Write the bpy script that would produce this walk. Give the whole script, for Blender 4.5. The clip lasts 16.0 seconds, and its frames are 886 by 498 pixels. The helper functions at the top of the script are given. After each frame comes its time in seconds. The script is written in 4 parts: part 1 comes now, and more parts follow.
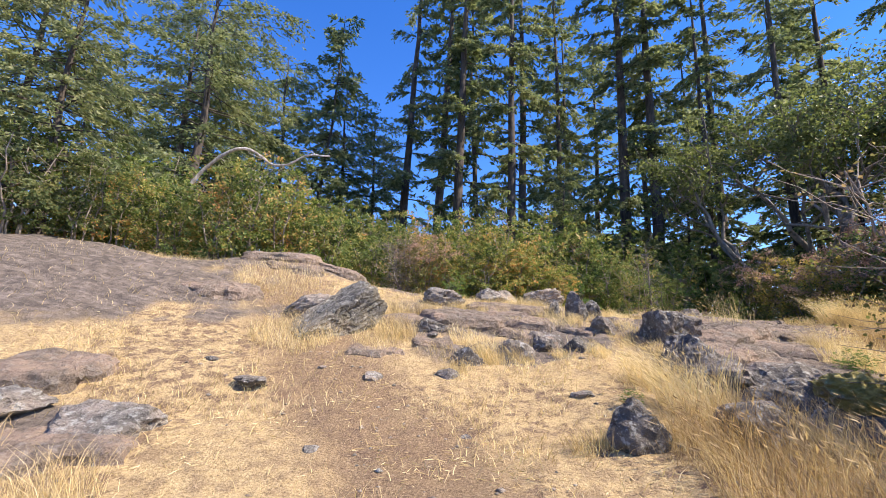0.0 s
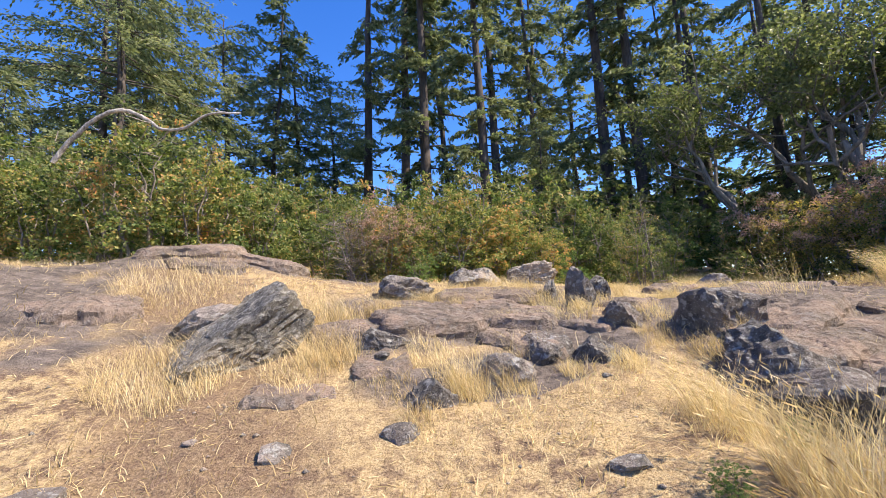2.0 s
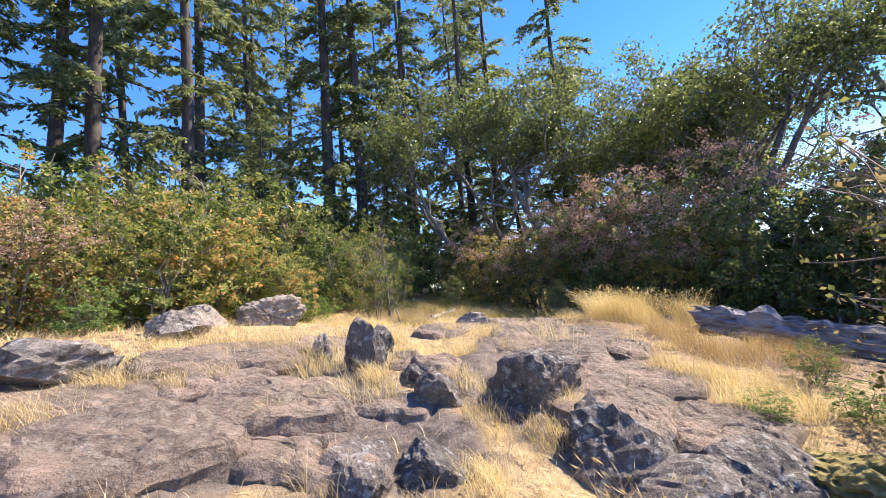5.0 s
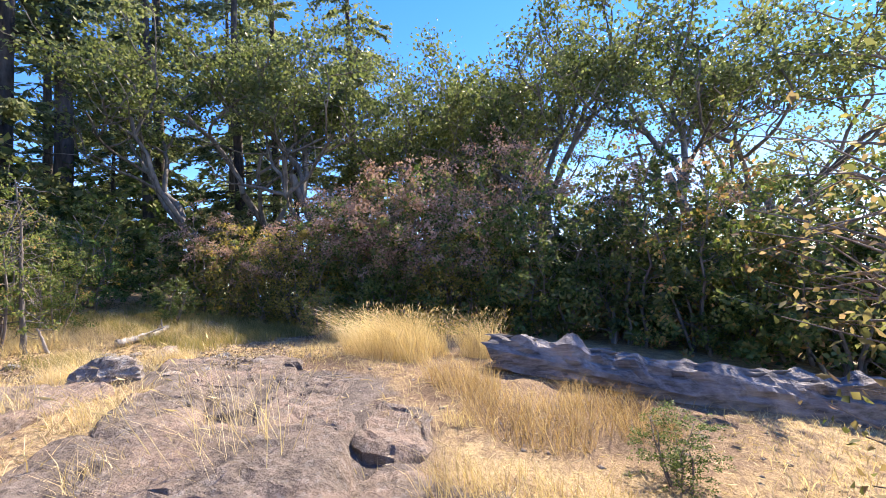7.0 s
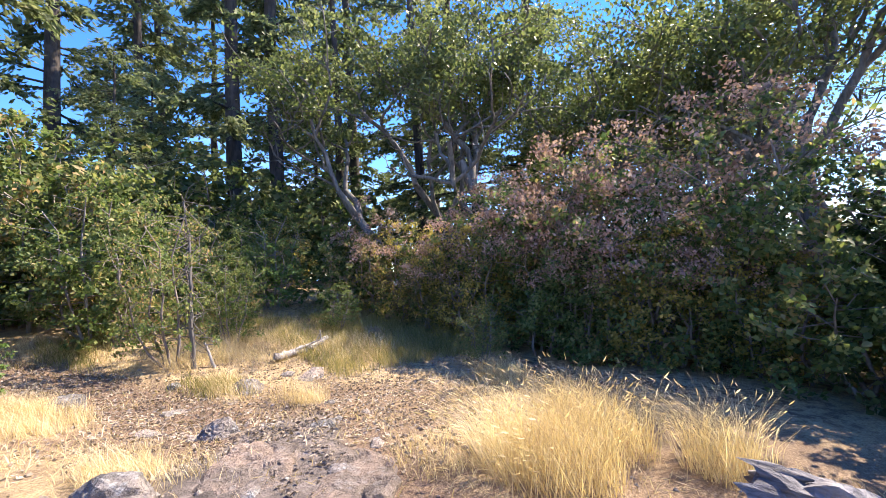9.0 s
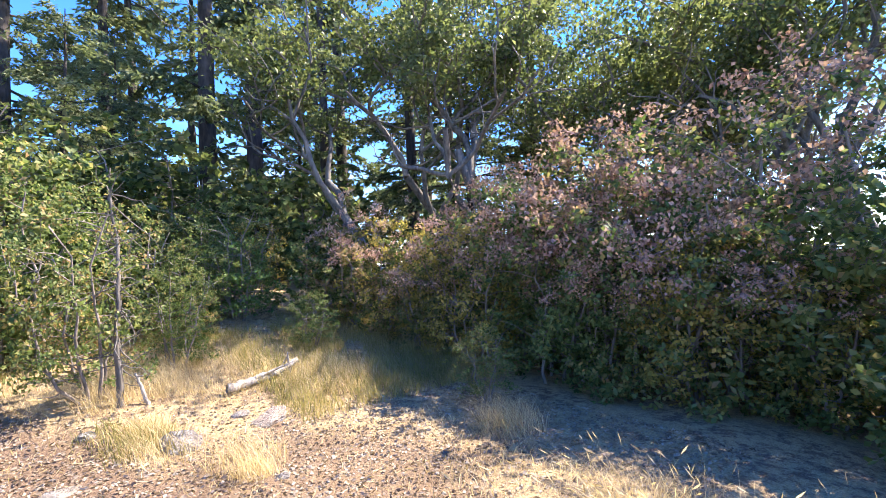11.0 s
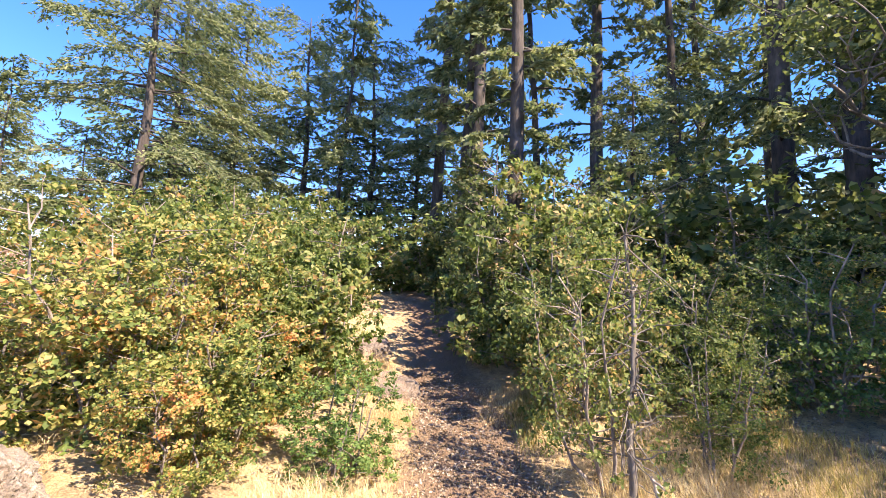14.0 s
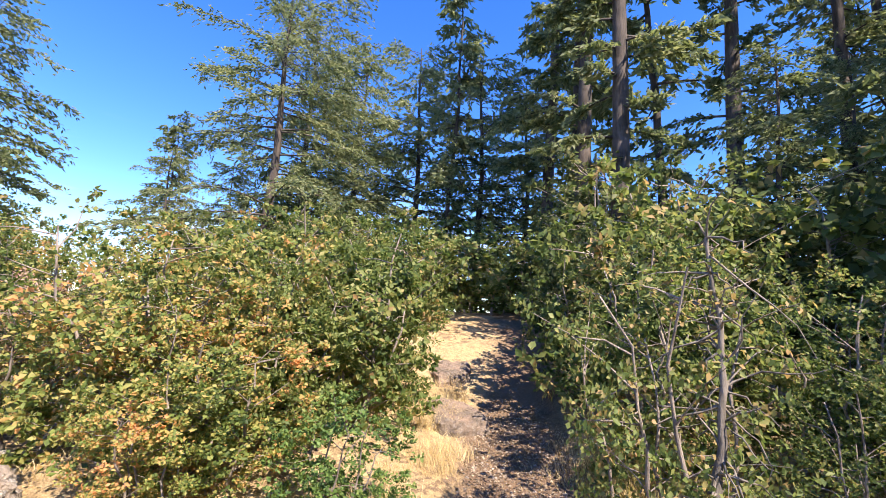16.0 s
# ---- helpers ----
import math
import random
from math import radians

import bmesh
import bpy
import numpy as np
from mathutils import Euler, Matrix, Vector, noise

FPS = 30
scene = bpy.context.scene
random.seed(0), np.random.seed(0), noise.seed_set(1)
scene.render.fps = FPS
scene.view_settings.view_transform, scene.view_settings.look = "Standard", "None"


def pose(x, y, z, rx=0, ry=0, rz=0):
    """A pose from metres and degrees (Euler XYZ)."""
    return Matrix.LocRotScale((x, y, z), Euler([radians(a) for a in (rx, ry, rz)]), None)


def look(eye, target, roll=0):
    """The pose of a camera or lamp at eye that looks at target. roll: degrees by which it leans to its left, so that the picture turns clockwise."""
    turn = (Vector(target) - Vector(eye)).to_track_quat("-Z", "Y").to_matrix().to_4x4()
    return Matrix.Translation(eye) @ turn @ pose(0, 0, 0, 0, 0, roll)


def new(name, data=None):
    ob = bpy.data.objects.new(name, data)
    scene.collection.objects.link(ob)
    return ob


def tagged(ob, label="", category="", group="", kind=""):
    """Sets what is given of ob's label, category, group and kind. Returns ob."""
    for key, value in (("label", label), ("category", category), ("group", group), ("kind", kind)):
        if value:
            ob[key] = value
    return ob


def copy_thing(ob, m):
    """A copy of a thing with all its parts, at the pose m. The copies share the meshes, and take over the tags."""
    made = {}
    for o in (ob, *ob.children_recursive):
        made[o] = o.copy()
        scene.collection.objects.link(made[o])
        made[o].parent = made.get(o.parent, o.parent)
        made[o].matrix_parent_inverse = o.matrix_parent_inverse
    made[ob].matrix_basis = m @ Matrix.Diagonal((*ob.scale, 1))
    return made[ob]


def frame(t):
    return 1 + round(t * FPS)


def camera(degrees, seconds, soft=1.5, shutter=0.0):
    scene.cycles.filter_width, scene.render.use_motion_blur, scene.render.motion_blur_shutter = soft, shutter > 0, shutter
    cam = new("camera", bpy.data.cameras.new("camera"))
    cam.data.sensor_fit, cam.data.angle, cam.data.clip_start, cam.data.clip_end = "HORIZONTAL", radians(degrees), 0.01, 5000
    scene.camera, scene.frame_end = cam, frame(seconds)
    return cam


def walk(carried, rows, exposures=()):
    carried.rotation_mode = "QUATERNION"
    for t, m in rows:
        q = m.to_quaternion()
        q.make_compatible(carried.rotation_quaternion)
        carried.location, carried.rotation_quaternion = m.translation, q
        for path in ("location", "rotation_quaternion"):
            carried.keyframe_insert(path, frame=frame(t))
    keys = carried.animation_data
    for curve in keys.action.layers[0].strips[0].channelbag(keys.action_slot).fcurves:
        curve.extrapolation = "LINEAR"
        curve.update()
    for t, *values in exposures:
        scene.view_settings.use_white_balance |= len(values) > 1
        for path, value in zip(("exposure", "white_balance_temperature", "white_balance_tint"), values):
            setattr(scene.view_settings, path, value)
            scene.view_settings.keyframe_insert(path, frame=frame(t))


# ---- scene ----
cam = camera(90.1, 16.0, 0.6)
PATH = [
    (0, (0.573, 0.828, 1.521), (0.477, 2.787, 1.915), 1.7),
    (0.5, (0.694, 1.428, 1.535), (0.999, 3.384, 1.819), -1.1),
    (1, (0.797, 2.028, 1.612), (1.111, 3.987, 1.869), -2.3),
    (1.5, (0.86, 2.513, 1.856), (0.992, 4.491, 2.117), -3.9),
    (2, (0.788, 2.885, 1.975), (0.788, 4.868, 2.235), -3.5),
    (2.5, (0.848, 3.175, 2.124), (0.877, 5.157, 2.389), -1.7),
    (3, (0.771, 3.508, 2.206), (0.675, 5.478, 2.535), -2.1),
    (3.5, (0.404, 3.806, 2.322), (0.256, 5.774, 2.65), -2.4),
    (4, (0.302, 4.118, 2.354), (0.417, 6.094, 2.645), -2.4),
    (4.5, (0.399, 4.484, 2.495), (1.063, 6.352, 2.757), -4.0),
    (5, (0.483, 4.713, 2.564), (1.7, 6.287, 2.771), -4.7),
    (5.2, (0.546, 4.809, 2.638), (1.943, 6.229, 2.817), -5.0),
    (7.3, (3.585, 6.377, 2.689), (5.379, 7.248, 2.841), -3.4),
    (7.5, (3.793, 6.502, 2.699), (5.58, 7.387, 2.849), -3.1),
    (8, (4.234, 6.832, 2.933), (5.909, 7.914, 3.08), -1.3),
    (8.5, (4.639, 6.944, 2.978), (6.122, 8.281, 3.1), -1.5),
    (9, (5.101, 7.101, 3.277), (6.372, 8.642, 3.371), -3.2),
    (9.2, (5.187, 7.141, 3.328), (6.389, 8.737, 3.415), -3.8),
    (11.3, (6.094, 8.414, 3.62), (7.442, 9.891, 3.655), -2.0),
    (11.5, (6.188, 8.552, 3.645), (7.567, 10.0, 3.674), -2.1),
    (12, (6.344, 8.885, 3.761), (7.619, 10.425, 3.809), -2.6),
    (12.5, (6.477, 9.156, 3.776), (7.249, 10.999, 3.875), -2.1),
    (13, (6.702, 9.433, 3.842), (6.793, 11.423, 4.018), -1.6),
    (13.5, (6.686, 9.857, 3.787), (6.134, 11.762, 4.043), -0.3),
    (14, (6.729, 10.267, 3.836), (5.845, 12.044, 4.083), 1.8),
    (14.5, (6.894, 10.667, 3.893), (5.771, 12.305, 4.131), 2.8),
    (15, (6.925, 10.999, 3.876), (5.704, 12.56, 4.143), 1.9),
    (15.5, (6.961, 11.313, 3.904), (5.657, 12.803, 4.184), 1.7),
    (16, (7.153, 11.59, 3.92), (5.799, 13.027, 4.235), 3.0),
]
EXPOSURES = [(0.0, 1.22, 7000, 12), (2.0, 1.22, 7050, 12), (3.5, 1.1, 7100, 13), (5.0, 1.5, 7000, 14), (7.5, 1.6, 6850, 15), (9.0, 1.8, 6700, 15), (11.5, 2.2, 6550, 15), (12.5, 2.2, 6700, 16), (13.5, 2.1, 7450, 19), (15.0, 1.7, 7100, 17), (16.0, 1.6, 6950, 16)]
walk(cam, [(t, look(eye, target, roll)) for t, eye, target, roll in PATH], EXPOSURES)

# ---- sky and sun ----
SUN_AZ, SUN_EL = radians(102), radians(49)
world = bpy.data.worlds.new("world")
scene.world = world
world.use_nodes = True
wn, wl = world.node_tree.nodes, world.node_tree.links
sky = wn.new("ShaderNodeTexSky")
sky.sky_type, sky.sun_disc = "NISHITA", False
sky.sun_elevation, sky.sun_rotation = SUN_EL, SUN_AZ
sky.altitude = 700
sky.air_density, sky.dust_density, sky.ozone_density = 1.0, 0.02, 4.0
vivid = wn.new("ShaderNodeHueSaturation")
vivid.inputs["Saturation"].default_value, vivid.inputs["Hue"].default_value = 1.3, 0.515
wl.new(sky.outputs[0], vivid.inputs["Color"])
# thin cloud low over the sea
way = wn.new("ShaderNodeTexCoord")
flat = wn.new("ShaderNodeMapping")
flat.inputs["Scale"].default_value = (1.2, 1.2, 7.0)
wl.new(way.outputs["Generated"], flat.inputs["Vector"])
cloud = wn.new("ShaderNodeTexNoise")
cloud.inputs["Scale"].default_value, cloud.inputs["Detail"].default_value = 1.9, 6
wl.new(flat.outputs[0], cloud.inputs["Vector"])
cover = wn.new("ShaderNodeMapRange")
cover.inputs["From Min"].default_value, cover.inputs["From Max"].default_value, cover.inputs["To Max"].default_value = 0.50, 0.72, 0.75
wl.new(cloud.outputs["Fac"], cover.inputs["Value"])
split = wn.new("ShaderNodeSeparateXYZ")
wl.new(way.outputs["Generated"], split.inputs[0])
low = wn.new("ShaderNodeMapRange")
low.inputs["From Min"].default_value, low.inputs["From Max"].default_value = 0.34, 0.06
wl.new(split.outputs["Z"], low.inputs["Value"])
much = wn.new("ShaderNodeMath")
much.operation = "MULTIPLY"
wl.new(cover.outputs[0], much.inputs[0])
wl.new(low.outputs[0], much.inputs[1])
whole = wn.new("ShaderNodeMix")
whole.data_type = "RGBA"
whole.inputs[7].default_value = (4.6, 4.9, 5.4, 1)
wl.new(much.outputs[0], whole.inputs[0])
wl.new(vivid.outputs[0], whole.inputs[6])
wl.new(whole.outputs[2], wn["Background"].inputs[0])
wn["Background"].inputs[1].default_value = 0.145
sun = new("sun", bpy.data.lights.new("sun", "SUN"))
sun.data.energy, sun.data.angle, sun.data.color = 4.6, radians(0.55), (1.0, 0.91, 0.77)
sun.matrix_world = look((0, 0, 0), (-math.sin(SUN_AZ) * math.cos(SUN_EL), -math.cos(SUN_AZ) * math.cos(SUN_EL), -math.sin(SUN_EL)))


# ---- materials ----
def material(name):
    m = bpy.data.materials.new(name)
    m.use_nodes = True
    return m, m.node_tree.nodes, m.node_tree.links, m.node_tree.nodes["Principled BSDF"]


def ramp(nodes, stops):
    r = nodes.new("ShaderNodeValToRGB")
    while len(r.color_ramp.elements) < len(stops):
        r.color_ramp.elements.new(0.5)
    for e, (p, c) in zip(r.color_ramp.elements, stops):
        e.position, e.color = p, (*c, 1)
    return r


def noise_node(nodes, links, coord, scale, detail=5, rough=0.6):
    n = nodes.new("ShaderNodeTexNoise")
    n.inputs["Scale"].default_value, n.inputs["Detail"].default_value, n.inputs["Roughness"].default_value = scale, detail, rough
    links.new(coord, n.inputs["Vector"])
    return n


def mix_rgb(nodes, links, fac, a, b, mode="MIX"):
    m = nodes.new("ShaderNodeMix")
    m.data_type, m.blend_type = "RGBA", mode
    for sock, v in ((m.inputs[0], fac), (m.inputs[6], a), (m.inputs[7], b)):
        if isinstance(v, (int, float)):
            sock.default_value = v
        elif isinstance(v, tuple):
            sock.default_value = (*v, 1)
        else:
            links.new(v, sock)
    return m.outputs[2]


def bump(nodes, links, height, strength, distance, bsdf, before=None):
    b = nodes.new("ShaderNodeBump")
    b.inputs["Strength"].default_value, b.inputs["Distance"].default_value = strength, distance
    links.new(height, b.inputs["Height"])
    if before is not None:
        links.new(before.outputs[0], b.inputs["Normal"])
    links.new(b.outputs[0], bsdf.inputs["Normal"])
    return b


def leaf_material(name, stops, gloss=0.45, through_light=0.35, clump=0.9):
    """Leaf colour varies leaf by leaf and in larger drifts; light also passes through the leaf."""
    m, n, l, b = material(name)
    geo = n.new("ShaderNodeNewGeometry")
    drift = noise_node(n, l, geo.outputs["Position"], clump, 2)
    add = n.new("ShaderNodeMath")
    add.operation = "MULTIPLY_ADD"
    l.new(geo.outputs["Random Per Island"], add.inputs[0])
    add.inputs[1].default_value = 0.62
    sub = n.new("ShaderNodeMath")
    sub.operation = "MULTIPLY_ADD"
    l.new(drift.outputs["Fac"], sub.inputs[0])
    sub.inputs[1].default_value, sub.inputs[2].default_value = 1.3, -0.45
    l.new(sub.outputs[0], add.inputs[2])
    r = ramp(n, stops)
    l.new(add.outputs[0], r.inputs[0])
    l.new(r.outputs[0], b.inputs["Base Color"])
    b.inputs["Roughness"].default_value, b.inputs["Specular IOR Level"].default_value = gloss + 0.12, 0.22
    tr = n.new("ShaderNodeBsdfTranslucent")
    bright = mix_rgb(n, l, 1.0, r.outputs[0], (1.3, 1.35, 1.0), "MULTIPLY")
    l.new(bright, tr.inputs["Color"])
    mx = n.new("ShaderNodeMixShader")
    mx.inputs[0].default_value = through_light
    l.new(b.outputs[0], mx.inputs[1])
    l.new(tr.outputs[0], mx.inputs[2])
    l.new(mx.outputs[0], n["Material Output"].inputs["Surface"])
    return m


def bark_material(name, dark, light, scale=9.0, depth=0.03, stretch=(1, 1, 0.22)):
    m, n, l, b = material(name)
    tex = n.new("ShaderNodeTexCoord")
    mp = n.new("ShaderNodeMapping")
    mp.inputs["Scale"].default_value = stretch
    l.new(tex.outputs["Object"], mp.inputs["Vector"])
    n1 = noise_node(n, l, mp.outputs[0], scale, 6, 0.65)
    n2 = noise_node(n, l, tex.outputs["Object"], 1.3, 3)
    r = ramp(n, [(0.3, dark), (0.72, light)])
    l.new(n1.outputs["Fac"], r.inputs[0])
    lich = ramp(n, [(0.52, (0, 0, 0)), (0.7, (0.55, 0.55, 0.55))])
    l.new(n2.outputs["Fac"], lich.inputs[0])
    l.new(mix_rgb(n, l, lich.outputs[0], r.outputs[0], tuple(min(1, c * 1.35 + 0.02) for c in light)), b.inputs["Base Color"])
    b.inputs["Roughness"].default_value = 0.9
    bump(n, l, n1.outputs["Fac"], 0.9, depth, b)
    return m


def rock_material(name, dark, light, moss=0.0, lichen=1.0):
    """Weathered volcanic rock: grey-brown with dark pits, pale lichen spots and fine fractures."""
    m, n, l, b = material(name)
    geo = n.new("ShaderNodeNewGeometry")
    pos = geo.outputs["Position"]
    big, mid, fine = noise_node(n, l, pos, 1.7, 4), noise_node(n, l, pos, 9, 6, 0.7), noise_node(n, l, pos, 55, 4, 0.7)
    vor = n.new("ShaderNodeTexVoronoi")
    vor.feature = "DISTANCE_TO_EDGE"
    vor.inputs["Scale"].default_value = 5.5
    warp = mix_rgb(n, l, 0.16, pos, mid.outputs["Color"])
    l.new(warp, vor.inputs["Vector"])
    r = ramp(n, [(0.30, dark), (0.55, tuple((a + c) / 2 for a, c in zip(dark, light))), (0.75, light)])
    l.new(mid.outputs["Fac"], r.inputs[0])
    patch = ramp(n, [(0.44, (0, 0, 0)), (0.62, (0.7, 0.7, 0.7))])
    l.new(big.outputs["Fac"], patch.inputs[0])
    col = mix_rgb(n, l, patch.outputs[0], r.outputs[0], tuple(c * f for c, f in zip(light, (1.12, 1.0, 0.93))))
    lich = ramp(n, [(0.60, (0, 0, 0)), (0.66, (0.75 * lichen, 0.75 * lichen, 0.75 * lichen))])
    l.new(fine.outputs["Fac"], lich.inputs[0])
    col = mix_rgb(n, l, lich.outputs[0], col, (0.52, 0.51, 0.47))
    spot = noise_node(n, l, pos, 14, 3, 0.6)
    scurf = ramp(n, [(0.55, (0, 0, 0)), (0.63, (0.65 * lichen, 0.65 * lichen, 0.65 * lichen))])
    l.new(spot.outputs["Fac"], scurf.inputs[0])
    col = mix_rgb(n, l, scurf.outputs[0], col, (0.42, 0.415, 0.39))
    crack = ramp(n, [(0.0, (0.55, 0.55, 0.55)), (0.03, (0, 0, 0))])
    l.new(vor.outputs["Distance"], crack.inputs[0])
    col = mix_rgb(n, l, crack.outputs[0], col, (0.04, 0.035, 0.03))
    if moss:
        mo = ramp(n, [(0.40, (0, 0, 0)), (0.52, (moss, moss, moss))])
        l.new(big.outputs["Fac"], mo.inputs[0])
        col = mix_rgb(n, l, mo.outputs[0], col, (0.33, 0.27, 0.06))
    l.new(col, b.inputs["Base Color"])
    b.inputs["Roughness"].default_value = 0.85
    b1 = bump(n, l, mid.outputs["Fac"], 1.0, 0.09, b)
    b2 = bump(n, l, fine.outputs["Fac"], 0.8, 0.016, b, b1)
    bump(n, l, vor.outputs["Distance"], 0.25, 0.03, b, b2)
    return m


def ground_material():
    """Dry hillside: bare rock, trodden dirt, and straw litter, laid out by the terrain's own cover values."""
    m, n, l, b = material("dry_hillside")
    geo = n.new("ShaderNodeNewGeometry")
    pos = geo.outputs["Position"]
    cover = n.new("ShaderNodeAttribute")
    cover.attribute_name = "cover"
    sep = n.new("ShaderNodeSeparateColor")
    l.new(cover.outputs["Color"], sep.inputs[0])
    big, mid, fine = noise_node(n, l, pos, 1.1, 4), noise_node(n, l, pos, 7, 6, 0.7), noise_node(n, l, pos, 48, 4, 0.75)
    straw = ramp(n, [(0.28, (0.13, 0.085, 0.05)), (0.44, (0.43, 0.305, 0.15)), (0.70, (0.62, 0.475, 0.27))])
    l.new(fine.outputs["Fac"], straw.inputs[0])
    dirt = ramp(n, [(0.3, (0.070, 0.040, 0.024)), (0.5, (0.18, 0.112, 0.068)), (0.7, (0.35, 0.25, 0.16))])
    l.new(fine.outputs["Fac"], dirt.inputs[0])
    rock = ramp(n, [(0.30, (0.065, 0.05, 0.04)), (0.5, (0.17, 0.135, 0.112)), (0.72, (0.30, 0.245, 0.21))])
    l.new(mid.outputs["Fac"], rock.inputs[0])
    lich = ramp(n, [(0.60, (0, 0, 0)), (0.67, (0.6, 0.6, 0.6))])
    l.new(fine.outputs["Fac"], lich.inputs[0])
    rock_c = mix_rgb(n, l, lich.outputs[0], rock.outputs[0], (0.30, 0.28, 0.25))
    grain = n.new("ShaderNodeMapping")
    grain.inputs["Rotation"].default_value = (0, 0, 0.5)
    grain.inputs["Scale"].default_value = (1.3, 7.5, 3)
    l.new(pos, grain.inputs["Vector"])
    streak = noise_node(n, l, grain.outputs[0], 1.6, 5, 0.65)
    streaks = ramp(n, [(0.36, (0.62, 0.62, 0.62)), (0.54, (0, 0, 0))])
    l.new(streak.outputs["Fac"], streaks.inputs[0])
    rock_c = mix_rgb(n, l, streaks.outputs[0], rock_c, (0.062, 0.05, 0.042))
    vor = n.new("ShaderNodeTexVoronoi")
    vor.feature = "DISTANCE_TO_EDGE"
    vor.inputs["Scale"].default_value = 2.6
    stretch = n.new("ShaderNodeMapping")
    stretch.inputs["Rotation"].default_value = (0, 0, 0.6)
    stretch.inputs["Scale"].default_value = (0.55, 1.6, 1)
    l.new(mix_rgb(n, l, 0.22, pos, mid.outputs["Color"]), stretch.inputs["Vector"])
    l.new(stretch.outputs[0], vor.inputs["Vector"])
    crack = ramp(n, [(0.0, (0.8, 0.8, 0.8)), (0.035, (0, 0, 0))])
    l.new(vor.outputs["Distance"], crack.inputs[0])
    rock_c = mix_rgb(n, l, crack.outputs[0], rock_c, (0.05, 0.04, 0.035))
    mixed = ramp(n, [(0.45, (0, 0, 0)), (0.58, (1, 1, 1))])
    l.new(mid.outputs["Fac"], mixed.inputs[0])
    patchy = mix_rgb(n, l, mixed.outputs[0], straw.outputs[0], dirt.outputs[0])
    c1 = mix_rgb(n, l, sep.outputs[2], patchy, straw.outputs[0])
    c2 = mix_rgb(n, l, sep.outputs[1], c1, dirt.outputs[0])
    c3 = mix_rgb(n, l, sep.outputs[0], c2, rock_c)
    l.new(c3, b.inputs["Base Color"])
    b.inputs["Roughness"].default_value = 0.92
    b1 = bump(n, l, mid.outputs["Fac"], 0.7, 0.06, b)
    b2 = bump(n, l, fine.outputs["Fac"], 0.9, 0.03, b, b1)
    bump(n, l, streak.outputs["Fac"], 0.35, 0.04, b, b2)
    return m


M_GROUND = ground_material()
M_ROCK = rock_material("grey_rock", (0.038, 0.033, 0.030), (0.34, 0.31, 0.28))
M_ROCK_DARK = rock_material("dark_rock", (0.025, 0.022, 0.021), (0.21, 0.19, 0.175))
M_ROCK_PALE = rock_material("pale_rock", (0.13, 0.11, 0.09), (0.42, 0.36, 0.30))
M_ROCK_LICHEN = rock_material("lichened_rock", (0.028, 0.025, 0.023), (0.25, 0.237, 0.222), 0.1)
M_ROCK_MOSS = rock_material("mossy_rock", (0.04, 0.036, 0.033), (0.22, 0.2, 0.18), 0.8)
M_BARK = bark_material("fir_bark", (0.022, 0.018, 0.016), (0.098, 0.077, 0.066))
M_BARK_OAK = bark_material("oak_bark", (0.055, 0.048, 0.042), (0.25, 0.22, 0.19), 12)
M_DEADWOOD = bark_material("bleached_wood", (0.12, 0.105, 0.095), (0.52, 0.48, 0.43), 18, 0.045)
M_LOG = bark_material("weathered_log", (0.030, 0.027, 0.028), (0.36, 0.335, 0.325), 16, 0.06, (1, 0.10, 1))
M_TWIG = bark_material("twig", (0.10, 0.08, 0.07), (0.34, 0.29, 0.25), 20)
M_NEEDLE = leaf_material("fir_needles", [(0.1, (0.070, 0.096, 0.046)), (0.5, (0.165, 0.195, 0.095)), (0.9, (0.300, 0.310, 0.175))], 0.55, 0.45, 0.35)
M_OAKLEAF = leaf_material("oak_leaves", [(0.1, (0.053, 0.075, 0.027)), (0.5, (0.137, 0.165, 0.061)), (0.95, (0.235, 0.250, 0.115))], 0.3, 0.45, 0.5)
M_GREEN = leaf_material("thicket_green", [(0.05, (0.035, 0.062, 0.020)), (0.4, (0.115, 0.165, 0.050)), (0.72, (0.25, 0.275, 0.100)), (0.98, (0.47, 0.30, 0.15))], 0.4, 0.45)
M_OLIVE = leaf_material("thicket_olive", [(0.05, (0.042, 0.070, 0.022)), (0.38, (0.16, 0.215, 0.058)), (0.66, (0.35, 0.32, 0.11)), (0.92, (0.62, 0.29, 0.13))], 0.4, 0.42)
M_RUSSET = leaf_material("thicket_russet", [(0.05, (0.065, 0.085, 0.03)), (0.45, (0.17, 0.17, 0.07)), (0.75, (0.27, 0.19, 0.11)), (0.98, (0.38, 0.27, 0.18))], 0.5, 0.52)
M_DARKLEAF = leaf_material("thicket_dark", [(0.1, (0.042, 0.065, 0.027)), (0.5, (0.095, 0.125, 0.047)), (0.95, (0.210, 0.205, 0.095))], 0.45, 0.5)
M_YELLOW = leaf_material("thicket_yellow", [(0.1, (0.147, 0.160, 0.047)), (0.5, (0.378, 0.310, 0.081)), (0.95, (0.609, 0.460, 0.162))], 0.45, 0.52)
M_BRIGHT = leaf_material("thicket_bright", [(0.1, (0.058, 0.110, 0.034)), (0.5, (0.137, 0.220, 0.061)), (0.95, (0.273, 0.310, 0.108))], 0.35, 0.4)
M_STRAW = leaf_material("dry_grass", [(0.1, (0.36, 0.26, 0.13)), (0.5, (0.62, 0.48, 0.27)), (0.95, (0.80, 0.68, 0.46))], 0.6, 0.35, 1.2)
M_STALK = leaf_material("dry_stalks", [(0.1, (0.17, 0.105, 0.055)), (0.5, (0.42, 0.29, 0.145)), (0.95, (0.70, 0.54, 0.32))], 0.6, 0.3, 1.6)
